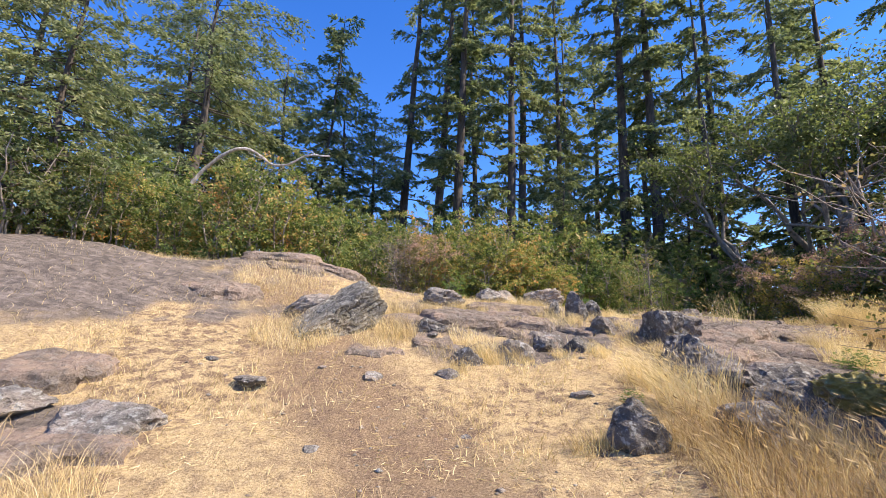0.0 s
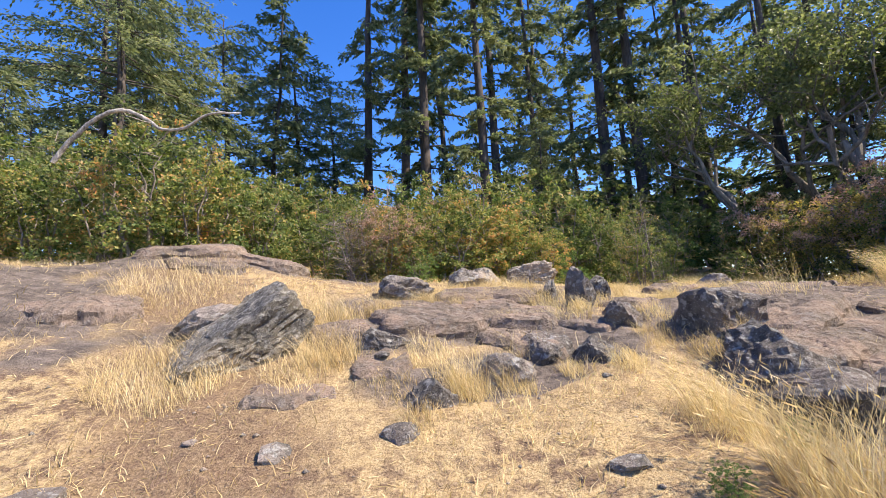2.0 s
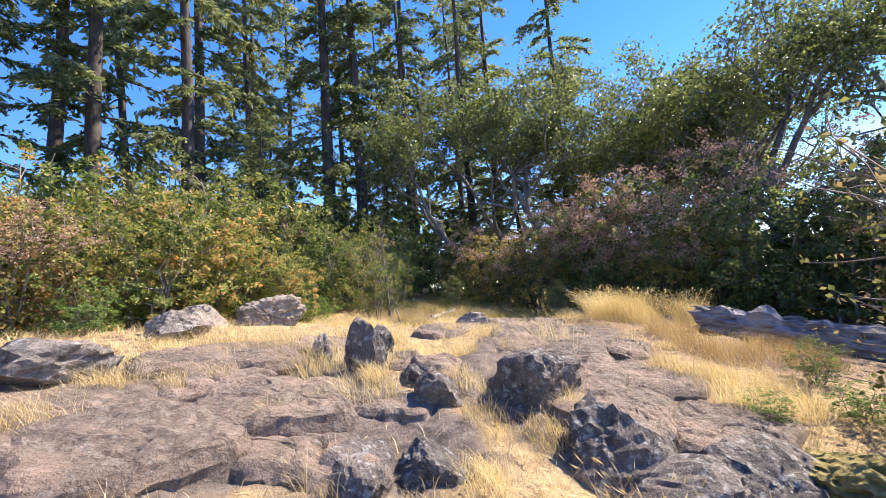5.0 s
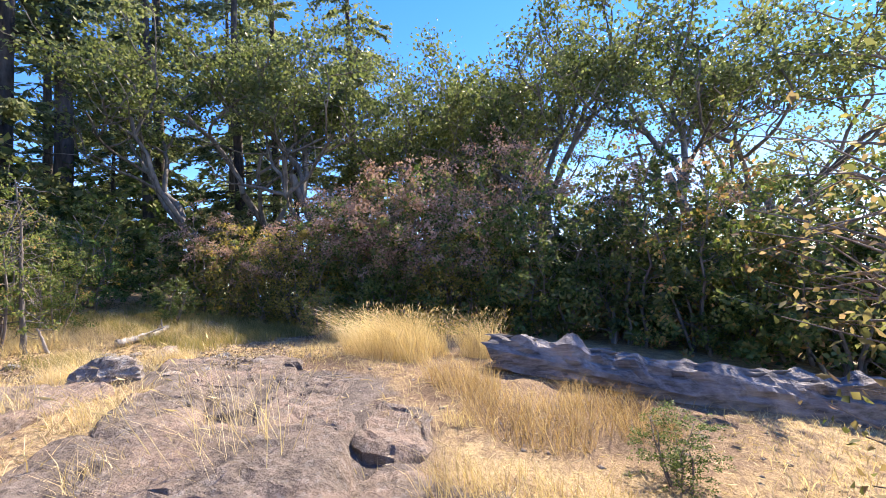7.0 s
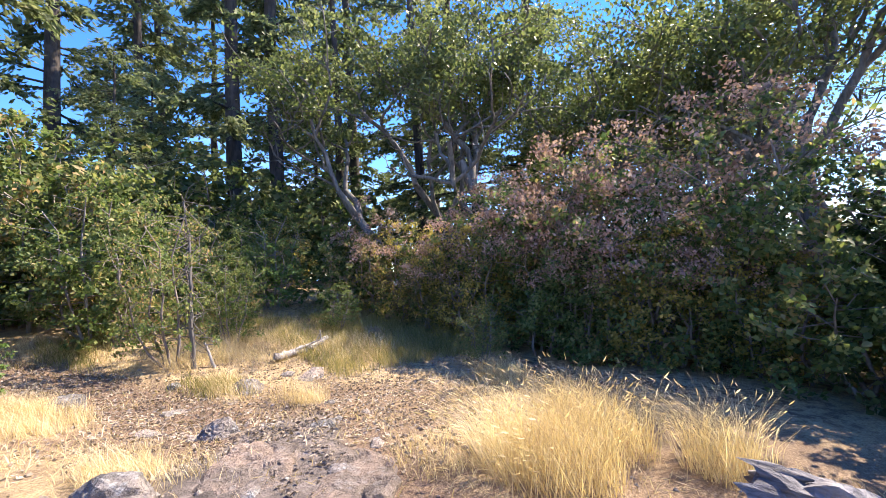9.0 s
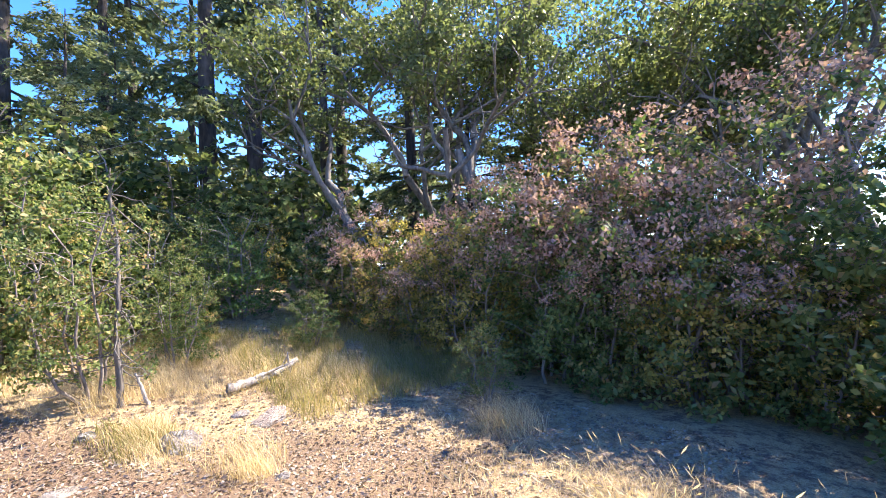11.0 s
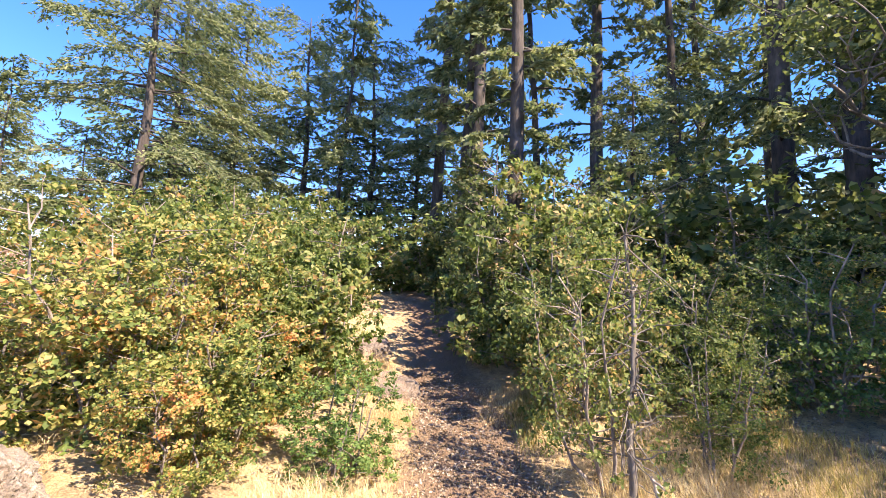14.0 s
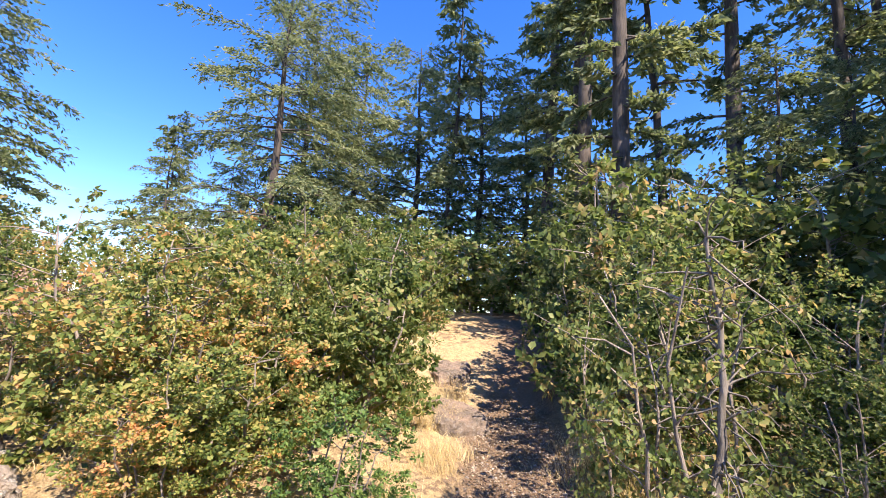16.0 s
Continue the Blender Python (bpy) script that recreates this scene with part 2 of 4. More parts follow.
M_SEDGE = leaf_material("green_grass", [(0.1, (0.13, 0.135, 0.04)), (0.5, (0.30, 0.26, 0.10)), (0.95, (0.52, 0.41, 0.20))], 0.6, 0.35, 1.2)
M_LITTER = leaf_material("leaf_litter", [(0.1, (0.13, 0.095, 0.07)), (0.5, (0.28, 0.22, 0.165)), (0.95, (0.47, 0.40, 0.32))], 0.7, 0.2, 1.2)

# ---- terrain ----
def smooth(t):
    t = np.clip(t, 0, 1)
    return t * t * (3 - 2 * t)


def lattice(ix, iy, seed):
    h = np.sin(ix * 127.1 + iy * 311.7 + seed * 74.7) * 43758.5453
    return h - np.floor(h)


def value_noise(x, y, seed=0):
    x, y = np.asarray(x, float), np.asarray(y, float)
    ix, iy = np.floor(x), np.floor(y)
    fx, fy = smooth(x - ix), smooth(y - iy)
    a, b = lattice(ix, iy, seed), lattice(ix + 1, iy, seed)
    c, d = lattice(ix, iy + 1, seed), lattice(ix + 1, iy + 1, seed)
    return (a * (1 - fx) + b * fx) * (1 - fy) + (c * (1 - fx) + d * fx) * fy


def fractal(x, y, seed=0, octaves=4):
    return sum(value_noise(x * 2 ** k, y * 2 ** k, seed + k) * 0.5 ** (k + 1) for k in range(octaves))


# broad swells of the hill: x, y, reach, height
SWELLS = [(-9, 9.5, 5, 1.35), (-5, 8, 2.5, 0.12), (3.6, 6.1, 1.0, -0.28), (6.6, 10.0, 2.2, 0.16), (-1, 10, 2.5, 0.24), (1.2, 9, 1.6, -0.1), (1, 5.5, 2, -0.24), (-3, 4.5, 3, -0.23), (5, 14.5, 3, -0.2),
          (8, 13, 3, -0.09), (2, 13, 3.5, 0.57), (2.5, 18, 3, -0.29), (-0.5, 22, 4, 0.25), (-9, 20, 7, 2.34), (11, 22, 7, 0.86),
          (0, 29, 6, 1.3), (3, 1, 4, 0.15), (13, 2, 5, 0.7), (20, 15, 7, -0.3), (-3.3, 10.7, 1.6, 0.75)]
# trodden ways
TRAIL_LOW = [(0.9, -3), (0.6, 1), (0.3, 4.2), (-1.5, 6.8), (-3.0, 9.3), (-4.4, 12)]
TRAIL_HIGH = [(4.6, 7.4), (6.2, 9.2), (6.5, 11), (5.6, 13.6), (4.4, 15.9), (3.0, 17.9), (1.7, 20.2), (0.2, 22.6), (-2.5, 25.5)]
# bare bedrock: x, y, half length, half width, turn
BEDROCK = [(-7.0, 7.6, 4.4, 2.0, 8), (-2.9, 4.3, 0.9, 0.5, 25), (1.1, 9.1, 2.0, 1.0, 8), (0.5, 7.9, 1.0, 0.6, 20), (1.8, 7.8, 1.4, 0.5, -20), (1.2, 7.0, 1.1, 0.4, 15),
           (3.9, 7.6, 1.3, 1.1, 40), (5.2, 8.4, 1.5, 0.9, 35), (4.0, 5.7, 0.6, 1.3, 0), (-1.8, 10.6, 1.3, 0.6, 0), (-3.3, 10.3, 1.5, 0.95, 10), (-2.2, 2.3, 0.8, 0.5, 10), (6.2, 10.6, 1.3, 0.6, 60)]


def way_distance(x, y, way):
    best = np.full(np.shape(x), 1e9)
    for (ax, ay), (bx, by) in zip(way, way[1:]):
        t = np.clip(((x - ax) * (bx - ax) + (y - ay) * (by - ay)) / ((bx - ax) ** 2 + (by - ay) ** 2), 0, 1)
        best = np.minimum(best, np.hypot(x - ax - t * (bx - ax), y - ay - t * (by - ay)))
    return best


def trail(x, y):
    wob = 0.5 * (fractal(x * 1.4, y * 1.4, 5) - 0.5)
    low = smooth((1.0 - way_distance(x, y, TRAIL_LOW) + wob) / 0.7) * smooth((12.5 - y) / 1.5)
    high = smooth((1.0 - way_distance(x, y, TRAIL_HIGH) + wob) / 0.45)
    wide = smooth((1.0 - np.hypot((x - 6.9) / 2.7, (y - 11.7) / 2.2) + wob) / 0.4)
    litter = smooth((1.0 - np.hypot((x - 8.2) / 2.6, (y - 7.4) / 2.6) + wob) / 0.4)
    return np.maximum(np.maximum(low * 0.8, high), np.maximum(wide * 0.85, litter * 0.8))


def bare_rock(x, y):
    out = np.zeros(np.shape(x))
    for cx, cy, a, b, turn in BEDROCK:
        c, s = math.cos(radians(turn)), math.sin(radians(turn))
        u, v = (x - cx) * c + (y - cy) * s, -(x - cx) * s + (y - cy) * c
        d = np.hypot(u / a, v / b) + 0.9 * (fractal(x * 1.7, y * 1.7, 9) - 0.47)
        out = np.maximum(out, smooth((1.1 - d) / 0.22))
    return out


def swell(x, y):
    x, y = np.asarray(x, float), np.asarray(y, float)
    z = 1.8 * smooth((y + 0.5) / 10.5) + 0.09 * np.clip(y - 14, 0, 16) - 0.06 * np.clip(x - 7, 0, 20)
    for cx, cy, r, h in SWELLS:
        z = z + h * np.exp(-((x - cx) ** 2 + (y - cy) ** 2) / (r * r))
    far = np.clip(np.hypot(x - 3, y - 12) - 34, 0, 4000)
    return z - 26 * smooth(far / 90)


def land(x, y):
    """Height of the ground."""
    z = swell(x, y)
    near = smooth((34 - np.hypot(x - 3, y - 10)) / 14)
    rock = bare_rock(x, y)
    u, v = x * 0.8 + y * 0.6, y * 0.8 - x * 0.6
    ledge = fractal(u * 0.55, v * 1.5, 33, 3) + 0.13 * fractal(x * 4, y * 4, 35, 3)
    k = ledge * 9
    steps = (np.floor(k) + smooth((k % 1 - 0.90) / 0.10)) / 9
    z = z + near * (0.14 * (fractal(x * 0.8, y * 0.8, 2) - 0.47) + 0.05 * (fractal(x * 4, y * 4, 3) - 0.47))
    bold = 0.16 + 0.22 * smooth((9.6 - y) / 1.5) * smooth((4.4 - x) / 1.0) * smooth((x + 2.5) / 1.0)
    z = z + near * rock * (0.02 + bold * (steps - 0.47) + 0.035 * (fractal(x * 6, y * 6, 6, 3) - 0.47))
    return z - 0.05 * near * trail(x, y)


def spaced(lo, mid_lo, mid_hi, hi, step, growth):
    xs, s, v = list(np.arange(mid_lo, mid_hi, step)), step, mid_hi
    while v < hi:
        xs.append(v)
        s *= growth
        v += s
    xs.append(hi)
    s, v = step, mid_lo - step
    while v > lo:
        xs.insert(0, v)
        s *= growth
        v -= s
    xs.insert(0, lo)
    return np.array(xs)


def link_mesh(name, verts, faces, mat, parent=None, label="", smooth_faces=False):
    me = bpy.data.meshes.new(name)
    me.from_pydata([tuple(v) for v in verts] if not isinstance(verts, list) else verts, [], faces)
    me.materials.append(mat)
    if smooth_faces:
        me.polygons.foreach_set("use_smooth", [True] * len(me.polygons))
    ob = new(name, me)
    ob.parent = parent
    if label:
        ob["label"] = label
    return ob


def quick_mesh(name, co, loops, per_face, mat, smooth_faces=False):
    """A mesh from arrays: co (n, 3), loops (f, per_face)."""
    me = bpy.data.meshes.new(name)
    me.vertices.add(len(co))
    me.vertices.foreach_set("co", np.ascontiguousarray(co, np.float32).ravel())
    me.loops.add(loops.size)
    me.loops.foreach_set("vertex_index", np.ascontiguousarray(loops, np.int32).ravel())
    me.polygons.add(len(loops))
    me.polygons.foreach_set("loop_start", np.arange(0, loops.size, per_face, dtype=np.int32))
    me.polygons.foreach_set("loop_total", np.full(len(loops), per_face, np.int32))
    if smooth_faces:
        me.polygons.foreach_set("use_smooth", np.ones(len(loops), bool))
    me.update(calc_edges=True)
    me.materials.append(mat)
    return me


def build_ground():
    xs = spaced(-2500, -6.5, 10.5, 2500, 0.075, 1.15)
    ys = spaced(-2500, 0.0, 16, 2500, 0.075, 1.15)
    gx, gy = np.meshgrid(xs, ys)
    gz = land(gx, gy)
    co = np.stack([gx.ravel(), gy.ravel(), gz.ravel()], 1)
    w, h = len(xs), len(ys)
    i = (np.arange(h - 1)[:, None] * w + np.arange(w - 1)[None]).ravel()
    me = quick_mesh("ground", co, np.stack([i, i + 1, i + w + 1, i + w], 1), 4, M_GROUND, True)
    dry = smooth((fractal(gx * 0.9, gy * 0.9, 14) - 0.36) / 0.15) * smooth((22 - np.hypot(gx - 3, gy - 9)) / 6)
    cover = np.stack([bare_rock(gx, gy).ravel(), trail(gx, gy).ravel(), 0.45 * dry.ravel(), np.ones(gx.size)], 1)
    me.attributes.new("cover", "FLOAT_COLOR", "POINT").data.foreach_set("color", cover.astype(np.float32).ravel())
    return tagged(new("ground", me), "dry grassy hillside with bare bedrock and a dirt trail", "ground", kind="structure")


build_ground()


def water_material():
    m, n, l, b = material("sea")
    geo = n.new("ShaderNodeNewGeometry")
    w = noise_node(n, l, geo.outputs["Position"], 0.12, 4)
    b.inputs["Base Color"].default_value, b.inputs["Roughness"].default_value = (0.03, 0.07, 0.13, 1), 0.25
    bump(n, l, w.outputs["Fac"], 0.3, 0.8, b)
    return m


sea = link_mesh("water", [(-4500, -4500, -18), (4500, -4500, -18), (4500, 4500, -18), (-4500, 4500, -18)], [(0, 1, 2, 3)], water_material())
tagged(sea, "blue sea far below the hill", "water", kind="structure")


# ---- rocks ----
def rock_mesh(name, seed, size, mat, planes=9, rough=0.085, sub=4, flat=0.0, block=False):
    """An angular boulder: a ball cut by planes into a broken block, notched along its bedding, then weathered."""
    rng = np.random.default_rng(seed)
    bm = bmesh.new()
    bmesh.ops.create_icosphere(bm, subdivisions=sub, radius=1)
    nv = rng.normal(size=(planes + 8, 3))
    nv /= np.linalg.norm(nv, axis=1)[:, None]
    off = np.concatenate([rng.uniform(0.46, 0.78, planes), rng.uniform(0.86, 1.0, 8)])
    if flat:
        turn = np.arange(7) * 0.9 + rng.uniform(0, 0.5, 7)
        nv = np.concatenate([nv, [[0.04, 0.03, 1.0], [-0.12, 0.16, 0.97]], np.stack([np.cos(turn), np.sin(turn), rng.uniform(0.1, 0.4, 7)], 1)])
        off = np.concatenate([off, [flat, flat * 1.1], rng.uniform(0.6, 0.9, 7)])
    if block:
        nv = np.concatenate([nv[4:], np.eye(3), -np.eye(3)])
        off = np.concatenate([off[4:] * 0.2 + 0.82, [0.74, 0.66, 0.62, 0.8, 0.7, 0.66]])
    shift = Vector(rng.uniform(-50, 50, 3))
    bed = Vector(rng.normal(size=3) * [0.5, 0.5, 1.0]).normalized()
    for v in bm.verts:
        d = v.co.normalized()
        w = d + 0.06 * Vector((noise.noise(d * 3 + shift), noise.noise(d * 3 - shift), noise.noise(d * 3.3 + shift * 2)))
        c = nv @ np.array(w)
        k = c > 1e-3
        r = min(1.05, float((off[k] / c[k]).min()))
        r *= 1 + rough * 1.2 * (noise.ridged_multi_fractal(d * 2.4 + shift, 1.0, 2.2, 4, 1.0, 2.0) * 0.5 - 0.6) + rough * 0.7 * noise.noise(d * 9 + shift) + rough * 0.5 * noise.noise(d * 19 + shift)
        layer = (d.dot(bed) * 4.2 + 0.7 * noise.noise(d * 2.1 - shift)) % 1.0
        if layer < 0.16 and not (flat and d.z > 0.6):
            r *= 0.965 if block else 0.93
        v.co = Vector((d.x * size[0], d.y * size[1], d.z * size[2])) * r
    me = bpy.data.meshes.new(name)
    bm.to_mesh(me)
    bm.free()
    me.materials.append(mat)
    return me


def put_rock(label, x, y, size, seed, mat=None, turn=0, tilt=(0, 0), sink=0.4, planes=9, sub=4, crest=None, block=False):
    size = tuple(v * f for v, f in zip(size, (1.05, 1.05, 0.95)))
    me = rock_mesh("boulder", seed, size, mat or M_ROCK, planes, sub=sub, block=block)
    ob = new("boulder", me)
    z = float(land(x, y))
    ob.matrix_world = pose(x, y, z + size[2] * (1 - 2 * sink) * 0.6, tilt[0], tilt[1], turn)
    if crest is not None:
        top = max((ob.matrix_world @ v.co).z for v in me.vertices)
        ob.matrix_world = Matrix.Translation((0, 0, max(crest, z + size[2] * 0.75) - top)) @ ob.matrix_world
    return tagged(ob, label, "rock")


put_rock("large tilted grey boulder with lichen in dry grass", -1.24, 7.35, (0.78, 0.5, 0.42), 3, M_ROCK_LICHEN, turn=28, tilt=(14, -36), sink=0.1, sub=5, crest=2.36, block=True)
put_rock("low grey rock beside the tilted boulder", -1.95, 7.9, (0.55, 0.35, 0.25), 5, turn=-20, tilt=(0, -15))
put_rock("flat grey rock leaning on the tilted boulder", -1.45, 7.75, (0.5, 0.28, 0.22), 8, turn=20, tilt=(0, -25))
put_rock("upright dark grey rock on the bedrock rise", 2.55, 8.85, (0.26, 0.22, 0.46), 11, M_ROCK_DARK, 20, (0, 16), 0.15, crest=2.42)
put_rock("small upright grey rock beside a taller one", 2.93, 9.25, (0.2, 0.2, 0.3), 12, M_ROCK_DARK, 50, (0, 5), 0.2, crest=2.3)
put_rock("small pale grey rock in dry grass", 2.3, 9.3, (0.16, 0.14, 0.28), 13, M_ROCK, 50, (0, 5), 0.2, crest=2.28)
put_rock("blocky weathered rock under the thicket's edge", 1.1, 10.9, (0.42, 0.3, 0.32), 14, M_ROCK, 10, (0, 0), 0.2, crest=2.66)
put_rock("blocky dark rock stepping out of the bedrock", 0.16, 7.5, (0.36, 0.25, 0.26), 17, M_ROCK_DARK, 15, (0, 0), 0.3, crest=1.72)
put_rock("pointed grey rock beside the path", 2.02, 4.62, (0.36, 0.28, 0.46), 19, M_ROCK_DARK, 40, (12, 20), 0.25, crest=1.0)
put_rock("low dark conical rock in straw", 0.57, 6.58, (0.33, 0.3, 0.25), 21, M_ROCK_DARK, 0, (0, 0), 0.3, crest=1.27)
put_rock("rough grey rock in dry grass", 1.25, 7.1, (0.36, 0.3, 0.28), 23, M_ROCK, 0, (0, 0), 0.35, crest=1.42)
put_rock("jagged dark rock in a broken row", 1.75, 7.4, (0.33, 0.25, 0.3), 24, M_ROCK_DARK, 30, (0, -20), 0.3, crest=1.5)
put_rock("jagged dark rock in a broken row", 2.25, 7.25, (0.35, 0.28, 0.27), 25, M_ROCK_DARK, -10, (0, 15), 0.3, crest=1.42)
put_rock("small angular rock below the ledge", 2.8, 7.9, (0.28, 0.22, 0.24), 26, M_ROCK_DARK, 60, (0, 10), 0.3, crest=1.62)
put_rock("pale flat-topped rock at the bedrock's edge", 0.1, 9.55, (0.5, 0.3, 0.26), 27, M_ROCK, 10, (0, -8), 0.3, crest=2.5)
put_rock("broken rock ledge with a dark face", 3.5, 7.55, (0.38, 0.5, 0.6), 30, M_ROCK_DARK, 35, (0, 5), 0.4, crest=1.92)
put_rock("broken rock ledge with a dark face", 3.45, 6.5, (0.42, 0.6, 0.36), 31, M_ROCK_DARK, 15, (0, 5), 0.45)
put_rock("broken rock ledge with a dark face", 4.1, 5.9, (0.55, 0.6, 0.5), 32, M_ROCK_DARK, 10, (0, 8), 0.4, crest=1.38)
put_rock("broken rock ledge with a dark face", 3.5, 6.75, (0.45, 0.5, 0.5), 35, M_ROCK_DARK, 60, (0, 0), 0.4, crest=1.72)
put_rock("mossy rock ledge under dry grass", 4.75, 5.7, (0.7, 0.5, 0.34), 33, M_ROCK_MOSS, 30, (0, 12), 0.4, planes=14, sub=5, crest=1.22)
put_rock("low mossy rock under the twiggy bush", 4.3, 4.1, (0.6, 0.4, 0.35), 47, M_ROCK_MOSS, 60, (0, 0), 0.4)
put_rock("low grey rock half hidden in dry stalks", 2.9, 4.6, (0.35, 0.25, 0.25), 48, M_ROCK_DARK, 20, (0, 0), 0.35)
put_rock("small rock beside the ledge with dry grass", 2.9, 8.45, (0.22, 0.2, 0.2), 34, M_ROCK_DARK, 30)
put_rock("grey outcrop in dry grass beside the path", -2.45, 4.5, (0.55, 0.3, 0.25), 36, M_ROCK, 15, (0, 0), 0.38)
put_rock("low grey outcrop beside the path", -3.3, 4.6, (0.4, 0.3, 0.2), 37, M_ROCK, 15, (0, 0), 0.4)
put_rock("flat grey rock beside the path", -1.9, 2.75, (0.6, 0.4, 0.22), 38, M_ROCK, -10, (0, 0), 0.4)
put_rock("flat grey rock beside the path", -1.1, 2.7, (0.3, 0.25, 0.18), 39, M_ROCK, 40, (0, 0), 0.35)
put_rock("dark flat stone in the trail", -1.6, 5.5, (0.22, 0.16, 0.09), 40, M_ROCK_DARK, 0)
put_rock("pale boulder at the thicket's foot", 1.6, 11.65, (0.5, 0.45, 0.4), 41, M_ROCK_PALE, 20, (0, 0), 0.25, crest=2.72)
put_rock("flat stone at the trail's edge", 7.81, 13.65, (0.26, 0.18, 0.13), 42, M_ROCK_PALE, 0)
put_rock("grey stone at the trail's edge", 6.8, 13.4, (0.2, 0.18, 0.16), 43, M_ROCK, 30)
put_rock("grey stone at the trail's edge", 6.05, 11.5, (0.22, 0.2, 0.17), 44, M_ROCK, 10)
put_rock("rounded grey rock beside the trail", 5.2, 10.2, (0.3, 0.25, 0.2), 45, M_ROCK, 10)
put_rock("grey rock beside the trail", 4.95, 13.3, (0.35, 0.3, 0.22), 46, M_ROCK, 70)
put_rock("pale weathered rock below the leafy shrubs", 2.5, 11.75, (0.6, 0.42, 0.4), 49, M_ROCK_PALE, 10, (0, 0), 0.35, sub=5, crest=2.78)


M_SLAB = rock_material("brown_bedrock", (0.085, 0.062, 0.048), (0.31, 0.245, 0.195), 0.0, 0.3)


def put_slab(x, y, a, b, turn, crest, seed, label="broad flat-topped slab of brown bedrock", hold=0.62, tip=0.0):
    """A slab of bedrock: a jointed block with a worn, cracked top and a broken dark edge, its back sunk in the slope.
    crest: the top's height over the ground at the middle; hold: how far the top follows the slope."""
    rng = np.random.default_rng(seed)
    sides, rings = 64, 14
    th = np.linspace(0, 2 * math.pi, sides, endpoint=False)
    corner = rng.uniform(0.72, 1.12, 9)
    knee = np.sort(rng.uniform(0, 2 * math.pi, 9))
    r0 = (np.abs(np.cos(th)) ** 5 + np.abs(np.sin(th)) ** 5) ** -0.2 * 0.94
    r0 = r0 * np.interp(th, knee, corner, period=2 * math.pi)
    jag = rng.uniform(-1, 1, sides)
    r0 = r0 + 0.035 * (jag + 2 * np.roll(jag, 1) + np.roll(jag, 2)) / 2
    c, q = math.cos(radians(turn)), math.sin(radians(turn))
    z0 = float(land(x, y)) + crest
    gx = float(swell(x + 0.3, y) - swell(x - 0.3, y)) / 0.6 * hold + tip
    gy = float(swell(x, y + 0.3) - swell(x, y - 0.3)) / 0.6 * hold
    co = []
    for k in np.concatenate([np.linspace(0.06, 0.97, rings), [1.0, 1.03, 1.02, 1.05, 1.02, 1.0]]):
        level = len(co) // sides - rings
        for t, r in zip(th, r0):
            u, v = math.cos(t) * r * k * a, math.sin(t) * r * k * b
            dx, dy = u * c - v * q, u * q + v * c
            p = Vector((x + dx, y + dy, seed * 1.7))
            low = noise.noise(p * 1.6)
            split = (low * 3.2 + (dx * 0.6 + dy * 0.8) * 1.1) % 1.0
            z = z0 + gx * dx + gy * dy + 0.05 * low + 0.022 * noise.noise(p * 6) + 0.012 * noise.noise(p * 15) - 0.03 * max(0.0, 1 - abs(split - 0.1) / 0.1) - 0.05 * max(0.0, k - 0.86) / 0.14
            if level >= 0:
                z -= (0.03, 0.08, 0.15, 0.23, 0.34, 0.6)[level] * (1 + 0.25 * noise.noise(p * 4))
                out = 0.05 * noise.noise(Vector((p.x * 3, p.y * 3, level * 1.3))) + 0.02 * noise.noise(Vector((p.x * 14, p.y * 14, level * 2.1)))
                dx, dy = dx + math.cos(t + radians(turn)) * out, dy + math.sin(t + radians(turn)) * out
            co.append((x + dx, y + dy, z))
    n = len(co) // sides
    w = (np.arange(n - 1)[:, None] * sides + np.arange(sides)[None]).ravel()
    e = (np.arange(n - 1)[:, None] * sides + (np.arange(sides)[None] + 1) % sides).ravel()
    faces = [tuple(f) for f in np.stack([w, w + sides, e + sides, e], 1).tolist()] + [tuple(range(sides))[::-1]]
    faces = [f[::-1] for f in faces]
    ob = link_mesh("bedrock_slab", co, faces, M_SLAB)
    return tagged(ob, label, "bedrock slab", "bedrock slabs of the outcrop")


UPPER = [(5.15, 8.2, 0.75, 0.4, 35, 0.05), (5.9, 8.75, 0.6, 0.4, 30, 0.05), (5.5, 9.35, 0.6, 0.35, 45, 0.04), (6.35, 9.6, 0.6, 0.3, 38, 0.04), (5.9, 7.9, 0.45, 0.3, 25, 0.04), (5.0, 9.2, 0.5, 0.3, 50, 0.05), (6.0, 10.3, 0.5, 0.35, 50, 0.03), (4.6, 10.0, 0.6, 0.4, 20, 0.06)]
for i, (x, y, a, b, turn, crest) in enumerate(UPPER):
    put_slab(x, y, a, b, turn, crest, 790 + i, "low striated bedrock slab worn by walkers", 0.9)
# x, y, half length, half width, turn, height over the ground
SLABS = [(0.55, 8.05, 0.75, 0.55, 12, 0.10), (0.25, 8.95, 0.7, 0.45, 20, 0.10), (1.35, 9.65, 0.95, 0.5, -6, 0.12), (1.6, 8.5, 0.65, 0.55, -22, 0.09), (1.25, 9.05, 0.6, 0.3, 8, 0.06),
         (2.35, 9.75, 0.55, 0.35, 20, 0.06), (1.55, 7.75, 0.55, 0.32, -28, 0.08), (0.15, 7.15, 0.35, 0.4, 15, 0.03), (-0.35, 7.75, 0.4, 0.35, 30, 0.04), (-0.55, 6.75, 0.5, 0.3, 10, 0.03),
         (2.35, 8.05, 0.5, 0.3, -35, 0.07), (2.95, 8.95, 0.4, 0.3, 40, 0.06)]
for i, (x, y, a, b, turn, crest) in enumerate(SLABS):
    put_slab(x, y, a, b, turn, crest, 700 + i)
